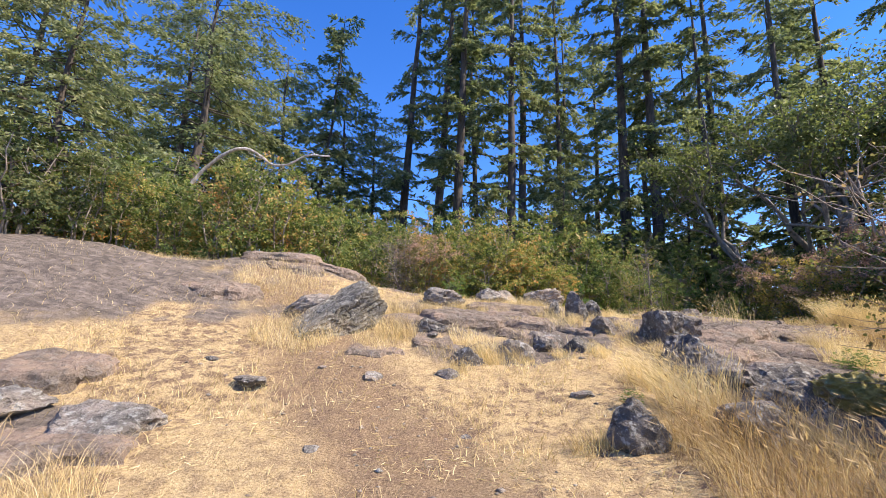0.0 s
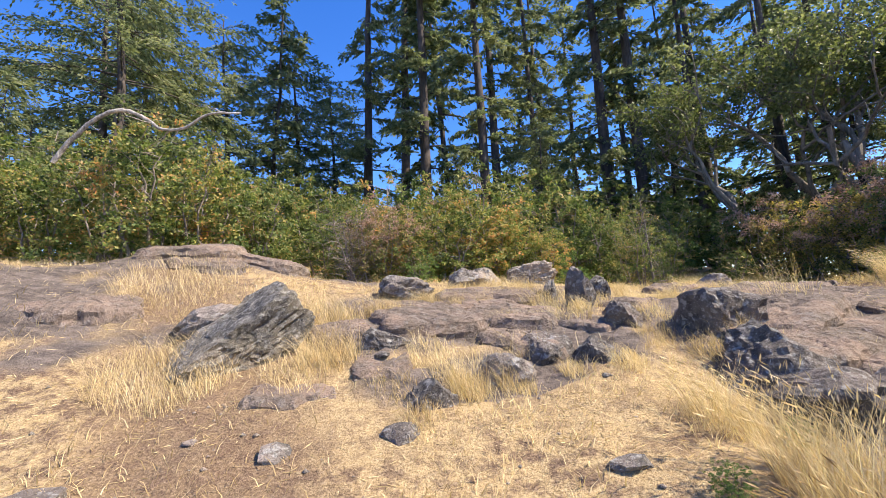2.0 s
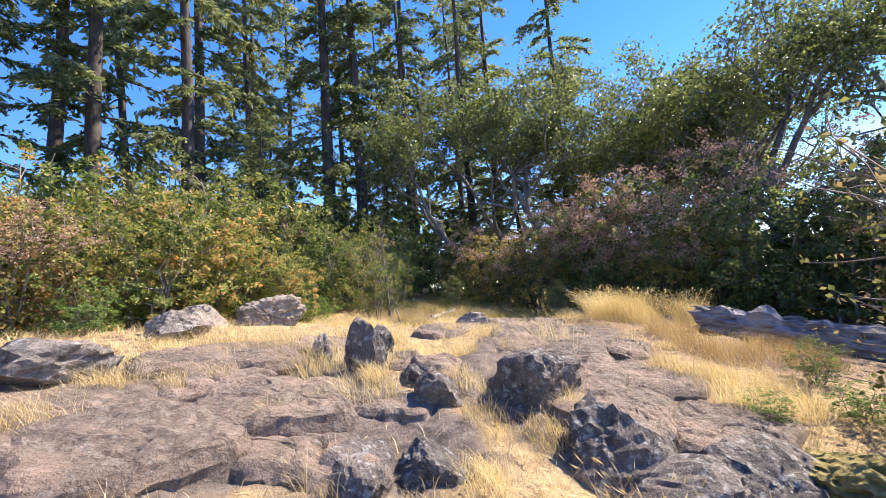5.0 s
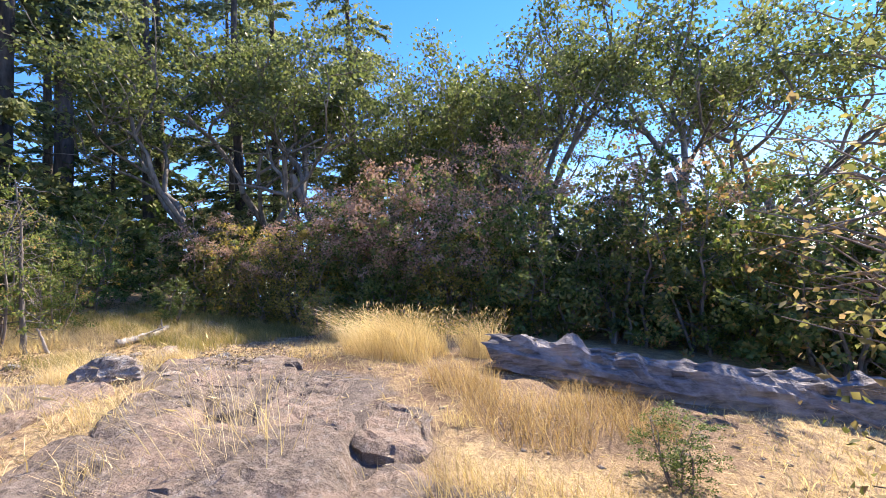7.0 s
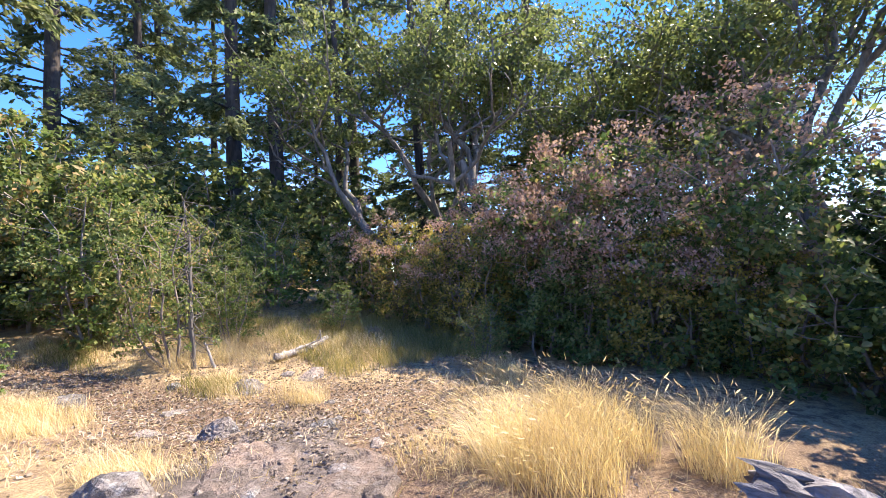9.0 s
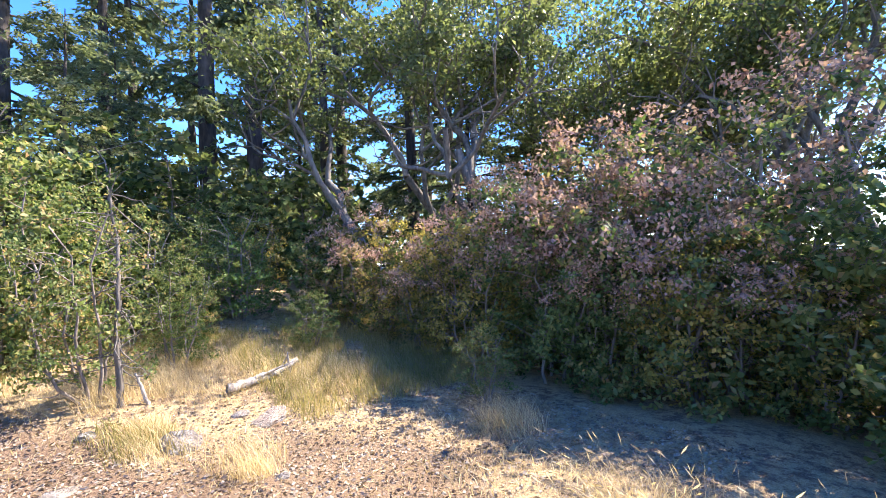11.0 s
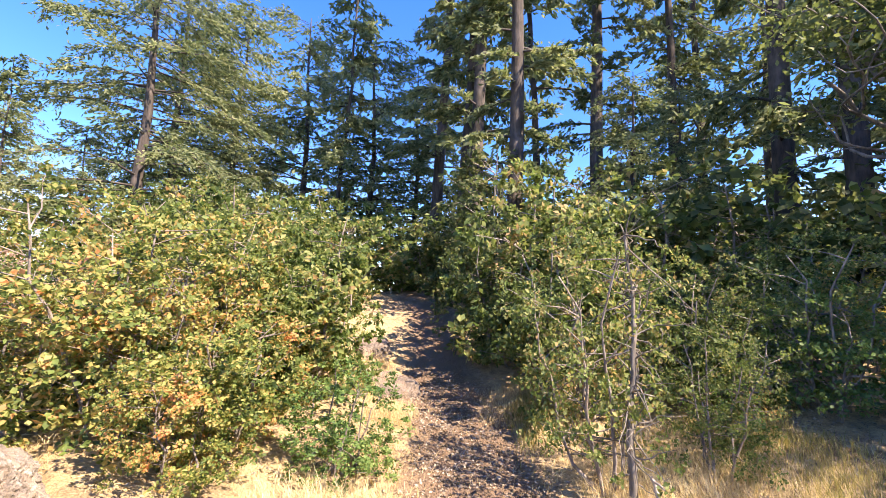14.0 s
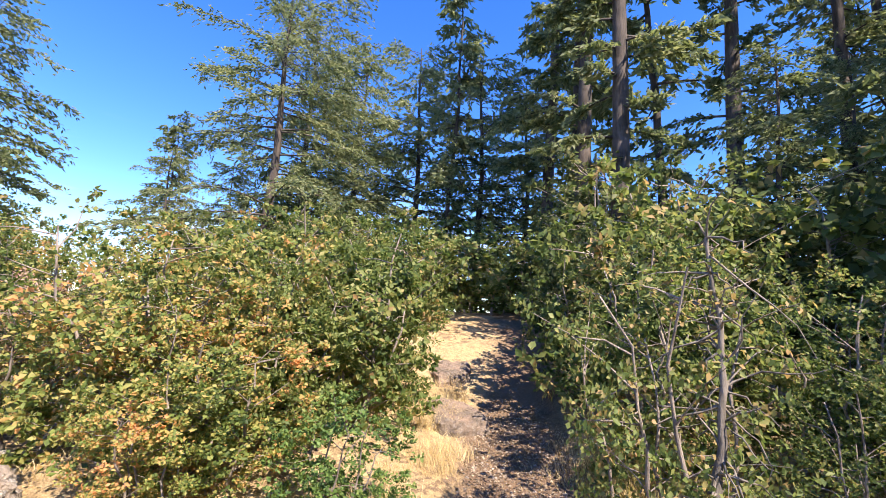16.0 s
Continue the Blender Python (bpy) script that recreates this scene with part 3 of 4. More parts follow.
LEDGE = [(4.35, 8.15, 1.05, 0.95, 38, 0.15, 0.08), (4.05, 7.0, 0.7, 0.55, 25, 0.16, -0.1), (4.55, 6.35, 0.75, 0.5, 15, 0.12, -0.1), (3.15, 8.45, 0.4, 0.3, 60, 0.12, 0.0), (5.3, 7.3, 0.8, 0.7, 30, 0.05, -0.05)]
for i, (x, y, a, b, turn, crest, tip) in enumerate(LEDGE):
    put_slab(x, y, a, b, turn, crest, 730 + i, "sloping slab of striated brown bedrock", 0.6, tip)
MOUND = [(-3.5, 10.2, 0.9, 0.55, 12, 0.08), (-2.4, 10.6, 0.8, 0.5, -5, 0.1), (-2.9, 9.7, 0.7, 0.35, 5, 0.06), (-3.6, 8.2, 0.8, 0.5, -10, 0.03), (-2.7, 4.1, 0.8, 0.45, 20, 0.12), (-1.7, 2.6, 0.8, 0.45, -10, 0.12), (-3.5, 5.2, 0.6, 0.4, 0, 0.12)]
for i, (x, y, a, b, turn, crest) in enumerate(MOUND):
    put_slab(x, y, a, b, turn, crest, 760 + i, "low weathered bedrock hump in dry grass")


stone_rng = random.Random(17)
for i in range(20):
    x, y = stone_rng.uniform(-2.6, 3.2), stone_rng.uniform(2.0, 7.2)
    k = stone_rng.uniform(0.05, 0.15)
    put_rock("small grey stone half sunk in straw", x, y, (k * 1.3, k, k * 0.6), 800 + i, M_ROCK if i % 2 else M_ROCK_DARK, stone_rng.uniform(0, 180), sink=0.62, sub=2)
for i in range(18):
    x, y = stone_rng.uniform(4.2, 8.4), stone_rng.uniform(8.8, 14.5)
    k = stone_rng.uniform(0.05, 0.13)
    put_rock("small grey stone on the trail", x, y, (k * 1.3, k, k * 0.6), 840 + i, M_ROCK if i % 2 else M_ROCK_PALE, stone_rng.uniform(0, 180), sink=0.62, sub=2)


# ---- plants ----
def tubes(paths, radii, sides=6):
    """Tapered tubes along paths (k, 3) with radii (k)."""
    co, faces = [], []
    for path, rad in zip(paths, radii):
        path = np.asarray(path, float)
        tang = np.gradient(path, axis=0)
        tang /= np.linalg.norm(tang, axis=1)[:, None] + 1e-9
        ref = np.where(np.abs(tang[:, 2:3]) > 0.9, [[1.0, 0, 0]], [[0, 0, 1.0]])
        a = np.cross(tang, ref)
        a /= np.linalg.norm(a, axis=1)[:, None] + 1e-9
        b = np.cross(tang, a)
        ang = np.linspace(0, 2 * math.pi, sides, endpoint=False)
        ring = path[:, None] + np.asarray(rad)[:, None, None] * (np.cos(ang)[None, :, None] * a[:, None] + np.sin(ang)[None, :, None] * b[:, None])
        base = sum(len(c) for c in co)
        co.append(ring.reshape(-1, 3))
        k = len(path)
        i = base + (np.arange(k - 1)[:, None] * sides + np.arange(sides)[None]).ravel()
        j = base + (np.arange(k - 1)[:, None] * sides + (np.arange(sides)[None] + 1) % sides).ravel()
        faces.append(np.stack([i, j, j + sides, i + sides], 1))
    return np.concatenate(co), np.concatenate(faces)


def leaves(rng, centres, along, length, width, fold=0.25, face=None):
    """Leaf blades: two triangles folded along the midrib, at centres, pointing along; face: the way their upper sides tend."""
    n = len(centres)
    along = along / (np.linalg.norm(along, axis=1)[:, None] + 1e-9)
    side = np.cross(along, rng.normal(size=(n, 3)) * (1.0 if face is None else 0.55) + (0 if face is None else face))
    side /= np.linalg.norm(side, axis=1)[:, None] + 1e-9
    up = np.cross(side, along)
    ln = (length * rng.uniform(0.65, 1.3, n))[:, None]
    wd = (width * rng.uniform(0.7, 1.3, n))[:, None]
    p0, p2 = centres - along * ln / 2, centres + along * ln / 2
    p1 = centres + side * wd / 2 + up * wd * fold
    p3 = centres - side * wd / 2 + up * wd * fold
    co = np.stack([p0, p1, p2, p3], 1).reshape(-1, 3)
    i = np.arange(n)[:, None] * 4
    f = np.concatenate([i + [[0, 1, 2]], i + [[0, 2, 3]]], 1).reshape(-1, 3)
    return co, f


def bent(rng, start, end, wobble, k=6):
    t = np.linspace(0, 1, k)[:, None]
    p = np.asarray(start)[None] * (1 - t) + np.asarray(end)[None] * t
    off = np.cumsum(rng.normal(size=(k, 3)) * wobble, axis=0)
    return p + (off - off[:1]) * (t > 0)


def stuff(name, me, parent, label=""):
    ob = new(name, me)
    ob.parent = parent
    return tagged(ob, label, kind="stuff")


def shrub_proto(seed, mat, height=3.0, reach=1.3, count=4700, leaf=0.086, stems=5, bare=0.04, twiggy=False, tuft=None, broad=1.0):
    """A many-stemmed shrub: bent stems, twigs, and leaves gathered in rosettes at the twigs' ends."""
    rng = np.random.default_rng(seed)
    top = new("shrub", None)
    ends = []
    for s in range(stems):
        a = s * 2.4 + rng.uniform(0, 1)
        foot = np.array([math.cos(a), math.sin(a), 0]) * rng.uniform(0.05, 0.3) * reach - [0, 0, 0.15]
        tip = np.array([math.cos(a) * reach * rng.uniform(0.25, 0.8), math.sin(a) * reach * rng.uniform(0.25, 0.8), height * rng.uniform(0.6, 0.98)])
        path = bent(rng, foot, tip, 0.08, 8)
        co, f = tubes([path], [np.linspace(0.028, 0.008, 8) * height / 2.6], 6)
        ob = new("stem", quick_mesh("stem", co, f, 4, M_TWIG, True))
        ob.parent = top
        ends.append(path)
    paths, radii, cen = [], [], []
    for path in ends:
        for _ in range(40 if twiggy else 13):
            i = rng.uniform(0.12, 0.98) * 7
            p = path[int(i)] * (1 - i % 1) + path[min(7, int(i) + 1)] * (i % 1)
            a, up = rng.uniform(0, 6.28), rng.uniform(-0.15, 0.8)
            q = p + np.array([math.cos(a), math.sin(a), up]) * reach * rng.uniform(0.25, 0.8)
            tw = bent(rng, p, q, 0.05, 4)
            paths.append(tw)
            radii.append(np.linspace(0.011, 0.003, 4))
            cen.append(tw[-1:])
            cen.append(tw[2:3])
    co, f = tubes(paths, radii, 3)
    stuff("twig_mass", quick_mesh("twig_mass", co, f, 4, M_TWIG), top)
    cen = np.concatenate(cen)
    k = 95
    a, zz = rng.uniform(0, 6.28, k), bare + 0.93 * rng.uniform(0, 1, k) ** 1.35
    rr = reach * np.sqrt(np.clip(1 - (2 * np.abs(zz - 0.36)) ** 2.2 * 0.62, 0.05, 1)) * rng.uniform(0.6, 1.08, k)
    cen = np.concatenate([cen, np.stack([rr * np.cos(a), rr * np.sin(a), zz * height], 1)])
    cen = cen[cen[:, 2] > bare * height]
    which = rng.integers(0, len(cen), count)
    v = rng.normal(size=(count, 3))
    v /= np.linalg.norm(v, axis=1)[:, None]
    size = rng.uniform(0.09, 0.22, len(cen))[which][:, None]
    pts = cen[which] + v * size * rng.uniform(0.35, 1.0, (count, 1)) * [1, 1, 0.75]
    out = pts * [1, 1, 0.7] - [0, 0, 0.3 * height]
    out /= np.linalg.norm(out, axis=1)[:, None] + 1e-9
    co, f = leaves(rng, pts, v + rng.normal(size=pts.shape) * 0.6, leaf * broad, leaf * broad * 0.66, 0.18, out * 0.8 + [0, 0, 0.55])
    stuff("foliage", quick_mesh("foliage", co, f, 3, mat), top)
    if tuft is not None:
        tips = cen[cen[:, 2] > height * 0.5]
        tips = tips[rng.integers(0, len(tips), 80)] + rng.normal(size=(80, 3)) * 0.12 + [0, 0, 0.15]
        p = np.repeat(tips, 42, 0) + rng.normal(size=(80 * 42, 3)) * [0.08, 0.08, 0.06]
        co, f = leaves(rng, p, rng.normal(size=p.shape), 0.055, 0.035)
        stuff("plume_mass", quick_mesh("plume_mass", co, f, 3, tuft), top, "dry brown seed plumes")
    return top


M_PLUME = leaf_material("seed_plume", [(0.1, (0.24, 0.14, 0.11)), (0.5, (0.43, 0.275, 0.22)), (0.95, (0.58, 0.42, 0.35))], 0.8, 0.3, 2.0)
SHRUBS = {
    "green": (shrub_proto(101, M_GREEN, 3.0, 1.3, 5200, 0.08, broad=1.3), "green leafy oak thicket shrub with a few browning leaves"),
    "green2": (shrub_proto(102, M_GREEN, 3.0, 1.4, 4600, 0.09), "dense green thicket shrub with mixed leaves"),
    "olive": (shrub_proto(103, M_OLIVE, 3.0, 1.3, 5200, 0.078, broad=1.1), "olive green shrub turning yellow and brown"),
    "olive2": (shrub_proto(104, M_OLIVE, 3.0, 1.35, 5400, 0.08, broad=1.1), "broad-leaved shrub with green and rusty leaves"),
    "russet": (shrub_proto(105, M_RUSSET, 3.0, 1.35, 3000, 0.105, tuft=M_PLUME), "brown-plumed shrub with russet drying leaves"),
    "dark": (shrub_proto(106, M_DARKLEAF, 3.0, 1.35, 4000, 0.095), "dark green shaded thicket shrub"),
    "yellow": (shrub_proto(107, M_YELLOW, 3.0, 1.2, 3400, 0.08), "shrub with yellow-green autumn leaves"),
    "bright": (shrub_proto(108, M_BRIGHT, 3.0, 1.25, 3200, 0.10), "bright green leafy shrub in sunlight"),
    "fine_olive": (shrub_proto(111, M_OLIVE, 3.0, 1.3, 8500, 0.078), "broad-leaved oak shrub turning orange at the tips"),
    "fine_green": (shrub_proto(112, M_GREEN, 3.0, 1.3, 8500, 0.076), "green oak shrub with scattered yellowing leaves"),
    "fine_bright": (shrub_proto(113, M_BRIGHT, 3.0, 1.3, 6500, 0.085), "bright green leafy shrub beside the trail"),
    "fine_russet": (shrub_proto(114, M_GREEN, 3.0, 1.35, 4600, 0.075, tuft=M_PLUME), "tall shrub with pinkish-brown dried flower plumes"),
    "back": (shrub_proto(115, M_DARKLEAF, 3.0, 1.4, 1500, 0.165, 3), "dark green understorey shrub below the firs"),
    "back2": (shrub_proto(116, M_GREEN, 3.0, 1.4, 1500, 0.165, 3), "green understorey shrub below the firs"),
    "twigs": (shrub_proto(109, M_RUSSET, 3.0, 1.2, 420, 0.08, 7, 0.1, True), "leafless grey-brown twiggy shrub"),
    "bramble": (shrub_proto(117, M_RUSSET, 3.0, 1.35, 2600, 0.06, 9, 0.12, True), "large twiggy red-brown bush with few small leaves"),
    "sparse": (shrub_proto(110, M_GREEN, 3.0, 1.15, 5200, 0.066, 5, 0.1), "thin airy shrub with small green leaves"),
}
used = set()
prng = random.Random(7)


def put_thing(key, table, m):
    ob, label = table[key]
    if key in used:
        ob = copy_thing(ob, m)
    else:
        used.add(key)
        ob.matrix_basis = m
    return ob


def shrub(key, x, y, height=3.0, wide=1.0, turn=None, sink=0.0):
    s = height / 3.0
    m = pose(x, y, float(land(x, y)) - sink, prng.uniform(-6, 6), prng.uniform(-6, 6), prng.uniform(0, 360) if turn is None else turn) @ Matrix.Diagonal((s * wide, s * wide, s, 1))
    ob = put_thing(key, SHRUBS, Matrix.Identity(4))
    ob.matrix_basis = m
    return tagged(ob, SHRUBS[key][1], "shrub", "hillside thicket")


def thicket(points, kinds, height, count, jitter=0.5, wide=1.0):
    """Shrubs strewn along a broken line."""
    pts = np.array(points, float)
    seg = np.hypot(*np.diff(pts, axis=0).T)
    total = seg.sum()
    for i in range(count):
        d = (i + 0.5) / count * total
        k = 0
        while k < len(seg) - 1 and d > seg[k]:
            d -= seg[k]
            k += 1
        p = pts[k] + (pts[k + 1] - pts[k]) * d / seg[k]
        shrub(kinds[prng.randrange(len(kinds))], p[0] + prng.uniform(-jitter, jitter), p[1] + prng.uniform(-jitter, jitter), height * prng.uniform(0.72, 1.2), wide)


# hedge above the bare rock slope
thicket([(-13, 6.5), (-9, 9.2), (-5.2, 10.6), (-2.6, 12.2)], ["green", "dark", "green2", "olive2"], 2.3, 13, 0.4)
thicket([(-14, 8.5), (-9, 11.5), (-6, 12.4)], ["green2", "dark", "green", "olive2"], 2.8, 8, 0.5)
thicket([(-5, 12.9), (-2, 14)], ["green2", "green", "olive2"], 2.2, 4, 0.4)
# middle thicket above the outcrop
shrub("olive2", 0.9, 12.2, 1.6, 1.2)
shrub("olive", 1.9, 12.9, 2.3, 1.1)
shrub("olive", -0.1, 12.1, 1.7, 1.1)
shrub("russet", -0.5, 11.9, 1.7, 1.0)
shrub("twigs", -0.9, 11.6, 1.6, 1.0)
shrub("russet", -0.3, 12.5, 1.7, 1.0)
shrub("olive", 2.5, 13.2, 1.6, 1.0)
shrub("bright", 0.3, 11.4, 0.7, 1.2)
thicket([(-1.5, 14), (0.5, 14.5), (2.3, 14.1)], ["olive2", "green", "olive"], 2.5, 4, 0.3)
thicket([(-3, 16.5), (-1, 16.8), (1, 16.2), (2.4, 15.6)], ["olive", "green2", "green"], 3.0, 6, 0.3)
thicket([(-6, 18), (-3, 19.5), (-2.2, 21.5)], ["green", "green2", "dark"], 3.0, 6, 0.4)
# along the upper trail, low side
shrub("fine_olive", 2.8, 13.4, 1.5, 1.3)
shrub("fine_olive", 3.1, 12.75, 1.1, 1.1)
shrub("fine_bright", 3.8, 14.0, 1.2, 1.2)
shrub("fine_green", 1.9, 14.3, 2.2, 1.0)
shrub("fine_olive", 1.6, 13.5, 2.1, 1.1)
shrub("fine_olive", 0.6, 12.9, 1.35, 1.2)
shrub("fine_green", 1.2, 15.3, 1.8, 1.0)
shrub("fine_green", 0.3, 17.3, 2.2, 1.0)
put_slab(1.9, 17.6, 0.9, 0.5, -30, 0.16, 781, "pale rock bank beside the trail")
put_slab(0.6, 19.0, 0.7, 0.4, -50, 0.16, 782, "pale rock bank beside the trail")
# beyond the sapling, between trail and firs
thicket([(5.0, 17.6), (5.8, 17.2)], ["green", "sparse"], 3.0, 2, 0.2)
thicket([(6.4, 17.4), (8.0, 17.6), (9.2, 18)], ["sparse", "bright", "green"], 2.1, 5, 0.3)
thicket([(2.9, 20.6), (4.2, 19.4), (5.6, 19.2)], ["green", "dark", "green2"], 3.9, 5, 0.3)
thicket([(6.4, 20), (8, 20), (10.5, 19.8)], ["yellow", "green2", "bright"], 2.5, 5, 0.4)
thicket([(1.4, 24.0), (2.8, 22.8), (4.5, 22.4)], ["dark", "green2", "dark"], 4.2, 5, 0.4)
thicket([(6, 23), (9, 23), (13, 22)], ["back", "back2", "green2"], 4.2, 7, 0.5, 1.1)
# the thicket in front of the twisted oaks
thicket([(10.1, 17.8), (11.3, 16.0), (12.1, 14.0)], ["dark", "green", "yellow", "russet"], 2.3, 7, 0.3)
thicket([(12.1, 12.9), (12.6, 11.2), (12.9, 9.2)], ["fine_russet", "yellow", "fine_russet", "fine_russet"], 2.8, 8, 0.3)
thicket([(12.5, 15.0), (13.5, 12.5), (14.5, 9)], ["fine_russet", "russet", "fine_russet"], 4.0, 7, 0.4)
thicket([(12.6, 9.0), (12.4, 7.0), (12.2, 4.6), (11.6, 2)], ["green", "russet", "green2", "olive", "dark"], 3.3, 10, 0.4)
thicket([(14.5, 8.0), (14.5, 4.0), (13, 0)], ["dark", "green2", "russet"], 3.6, 7, 0.5)
# understorey below the firs
thicket([(-12, 18), (-9, 19.5), (-5, 24), (-1.8, 26.5), (1.5, 26)], ["back2", "back", "back2"], 3.2, 15, 0.6, 1.3)
thicket([(1.0, 25.5), (6, 26.5), (12, 27), (17, 24), (20, 18), (21, 8), (19, 0)], ["back", "back2", "back"], 4.3, 22, 0.6, 1.3)
thicket([(-6, 27), (-3, 28.5), (0, 28), (3, 28)], ["back", "back2"], 2.6, 7, 0.4, 1.4)
thicket([(14.0, 17), (15.8, 12), (16.2, 7), (15.8, 1)], ["back", "back2"], 2.6, 11, 0.4, 1.3)
# twiggy bushes on the low side
shrub("bramble", 5.2, 4.4, 2.7, 1.0, 20)
shrub("bramble", 6.2, 4.1, 3.3, 0.95, 130)
shrub("bramble", 5.9, 3.6, 3.0, 1.0, 250)
shrub("twigs", 4.5, 4.5, 1.5, 1.0)


# ---- tall trees ----
def fir_proto(seed, height=22.0, crown=0.28, reach=3.6, count=9000, radius=0.26, step=0.011, taper=0.5, spray=0.34):
    """A fir: straight tapering trunk, tiers of drooping limbs, sprays of needles hung along them."""
    rng = np.random.default_rng(seed)
    top = new("fir_tree", None)
    k = 14
    t = np.linspace(0, 1, k)
    wob = np.cumsum(rng.normal(size=(k, 2)) * 0.045, axis=0)
    trunk = np.stack([wob[:, 0], wob[:, 1], t * height - 0.4], 1)
    co, f = tubes([trunk], [radius * (1 - 0.9 * t) + 0.06 * np.exp(-t * 40)], 10)
    new("trunk", quick_mesh("trunk", co, f, 4, M_BARK, True)).parent = top
    paths, radii, pts, dirs = [], [], [], []
    z = 0.10
    while z < 0.985:
        live = z > crown
        a = rng.uniform(0, 6.28)
        ln = reach * (1.08 - z) ** taper * rng.uniform(0.5, 1.15) * (1.0 if live else rng.uniform(0.2, 0.6))
        base = np.array([np.interp(z, t, trunk[:, 0]), np.interp(z, t, trunk[:, 1]), z * height - 0.4])
        s = np.linspace(0, 1, 6)
        rise = rng.uniform(-0.15, 0.3) + 0.35 * (z > 0.8)
        droop = rng.uniform(0.12, 0.42)
        path = base + np.stack([np.cos(a) * s * ln, np.sin(a) * s * ln, (rise * s - droop * s ** 2.2) * ln], 1) + rng.normal(size=(6, 3)) * 0.06 * s[:, None]
        paths.append(path)
        radii.append((0.055 * (1.1 - z) + 0.01) * (1 - 0.85 * s) * (1.0 if live else 0.6))
        if live or rng.uniform() < 0.3:
            n = int(20 * ln / 2 * (1.0 if live else 0.4)) + 4
            for _ in range(n):
                u = rng.uniform(0.15, 1.0) * 5
                p = path[int(u)] * (1 - u % 1) + path[min(5, int(u) + 1)] * (u % 1)
                b = a + rng.choice([-1, 1]) * rng.uniform(0.25, 1.2)
                tw = rng.uniform(0.35, 1.0) * (1.2 - 0.12 * u) * (0.6 + 0.12 * reach)
                pts.append(p)
                dirs.append(np.array([math.cos(b), math.sin(b), rng.uniform(-0.6, 0.1)]) * tw)
        z += rng.uniform(0.3, 1.6) * step if live else rng.uniform(0.015, 0.04)
    for path, rad in list(zip(paths, radii))[:26]:
        co, f = tubes([path], [rad], 5)
        new("limb", quick_mesh("limb", co, f, 4, M_BARK)).parent = top
    co, f = tubes(paths[26:], radii[26:], 4)
    stuff("branch_mass", quick_mesh("branch_mass", co, f, 4, M_BARK), top)
    pts, dirs = np.array(pts), np.array(dirs)
    i = rng.integers(0, len(pts), count)
    u = rng.uniform(0, 1, count)[:, None]
    c = pts[i] + dirs[i] * u + rng.normal(size=(count, 3)) * [0.06, 0.06, 0.04] - [0, 0, 0.16] * u * u
    co, f = leaves(rng, c, dirs[i] + rng.normal(size=(count, 3)) * 0.25 - [0, 0, 0.12], spray, spray * 0.34, 0.15)
    stuff("crown", quick_mesh("crown", co, f, 3, M_NEEDLE), top)
    return top


def oak_proto(seed, height=9.0, count=9000, lean=0.15, radius=0.2, leaf=0.13):
    """A twisted oak: forking bent limbs and an airy crown of small leaves."""
    rng = np.random.default_rng(seed)
    top = new("oak_tree", None)
    paths, radii, tips = [], [], []

    def grow(p, d, ln, r, depth):
        k = 7
        path = [p]
        for _ in range(k - 1):
            d = d + rng.normal(size=3) * 0.26 + [0, 0, 0.06]
            d[2] = max(d[2], (1.0, 0.75, 0.3, 0.0, 0.0)[depth])
            d = d / np.linalg.norm(d)
            path.append(path[-1] + d * ln / (k - 1))
        path = np.array(path)
        paths.append(path)
        radii.append(np.linspace(r, r * 0.62, k))
        if depth >= 2:
            tips.append(path[1:])
        if depth < 4:
            for _ in range(3):
                nd = d * 0.85 + rng.normal(size=3) * [0.72, 0.72, 0.42]
                j = rng.integers(3, k)
                grow(path[j], nd / np.linalg.norm(nd), ln * rng.uniform(0.55, 0.82), r * 0.54, depth + 1)

    a = rng.uniform(0, 6.28)
    grow(np.array([0, 0, -0.3]), np.array([math.cos(a) * lean, math.sin(a) * lean, 1.0]), height * 0.36, radius, 0)
    co, f = tubes(paths[:1], radii[:1], 10)
    new("trunk", quick_mesh("trunk", co, f, 4, M_BARK_OAK, True)).parent = top
    big = sorted(range(1, len(paths)), key=lambda q: -radii[q][0])
    for q in big[:12]:
        co, f = tubes([paths[q]], [radii[q]], 7)
        new("limb", quick_mesh("limb", co, f, 4, M_BARK_OAK, True)).parent = top
    co, f = tubes([paths[q] for q in big[12:]], [radii[q] for q in big[12:]], 5)
    stuff("branch_mass", quick_mesh("branch_mass", co, f, 4, M_BARK_OAK, True), top)
    cen = np.concatenate(tips)
    cen = cen[cen[:, 2] > 0.40 * height]
    cen = cen[rng.integers(0, len(cen), 520)]
    which = rng.integers(0, len(cen), count)
    c = cen[which] + rng.normal(size=(count, 3)) * [0.25, 0.25, 0.16]
    co, f = leaves(rng, c, rng.normal(size=c.shape) + [0, 0, 0.1], leaf, leaf * 0.72, 0.2, np.array([[0, 0, 0.5]]))
    stuff("crown", quick_mesh("crown", co, f, 3, M_OAKLEAF), top)
    return top


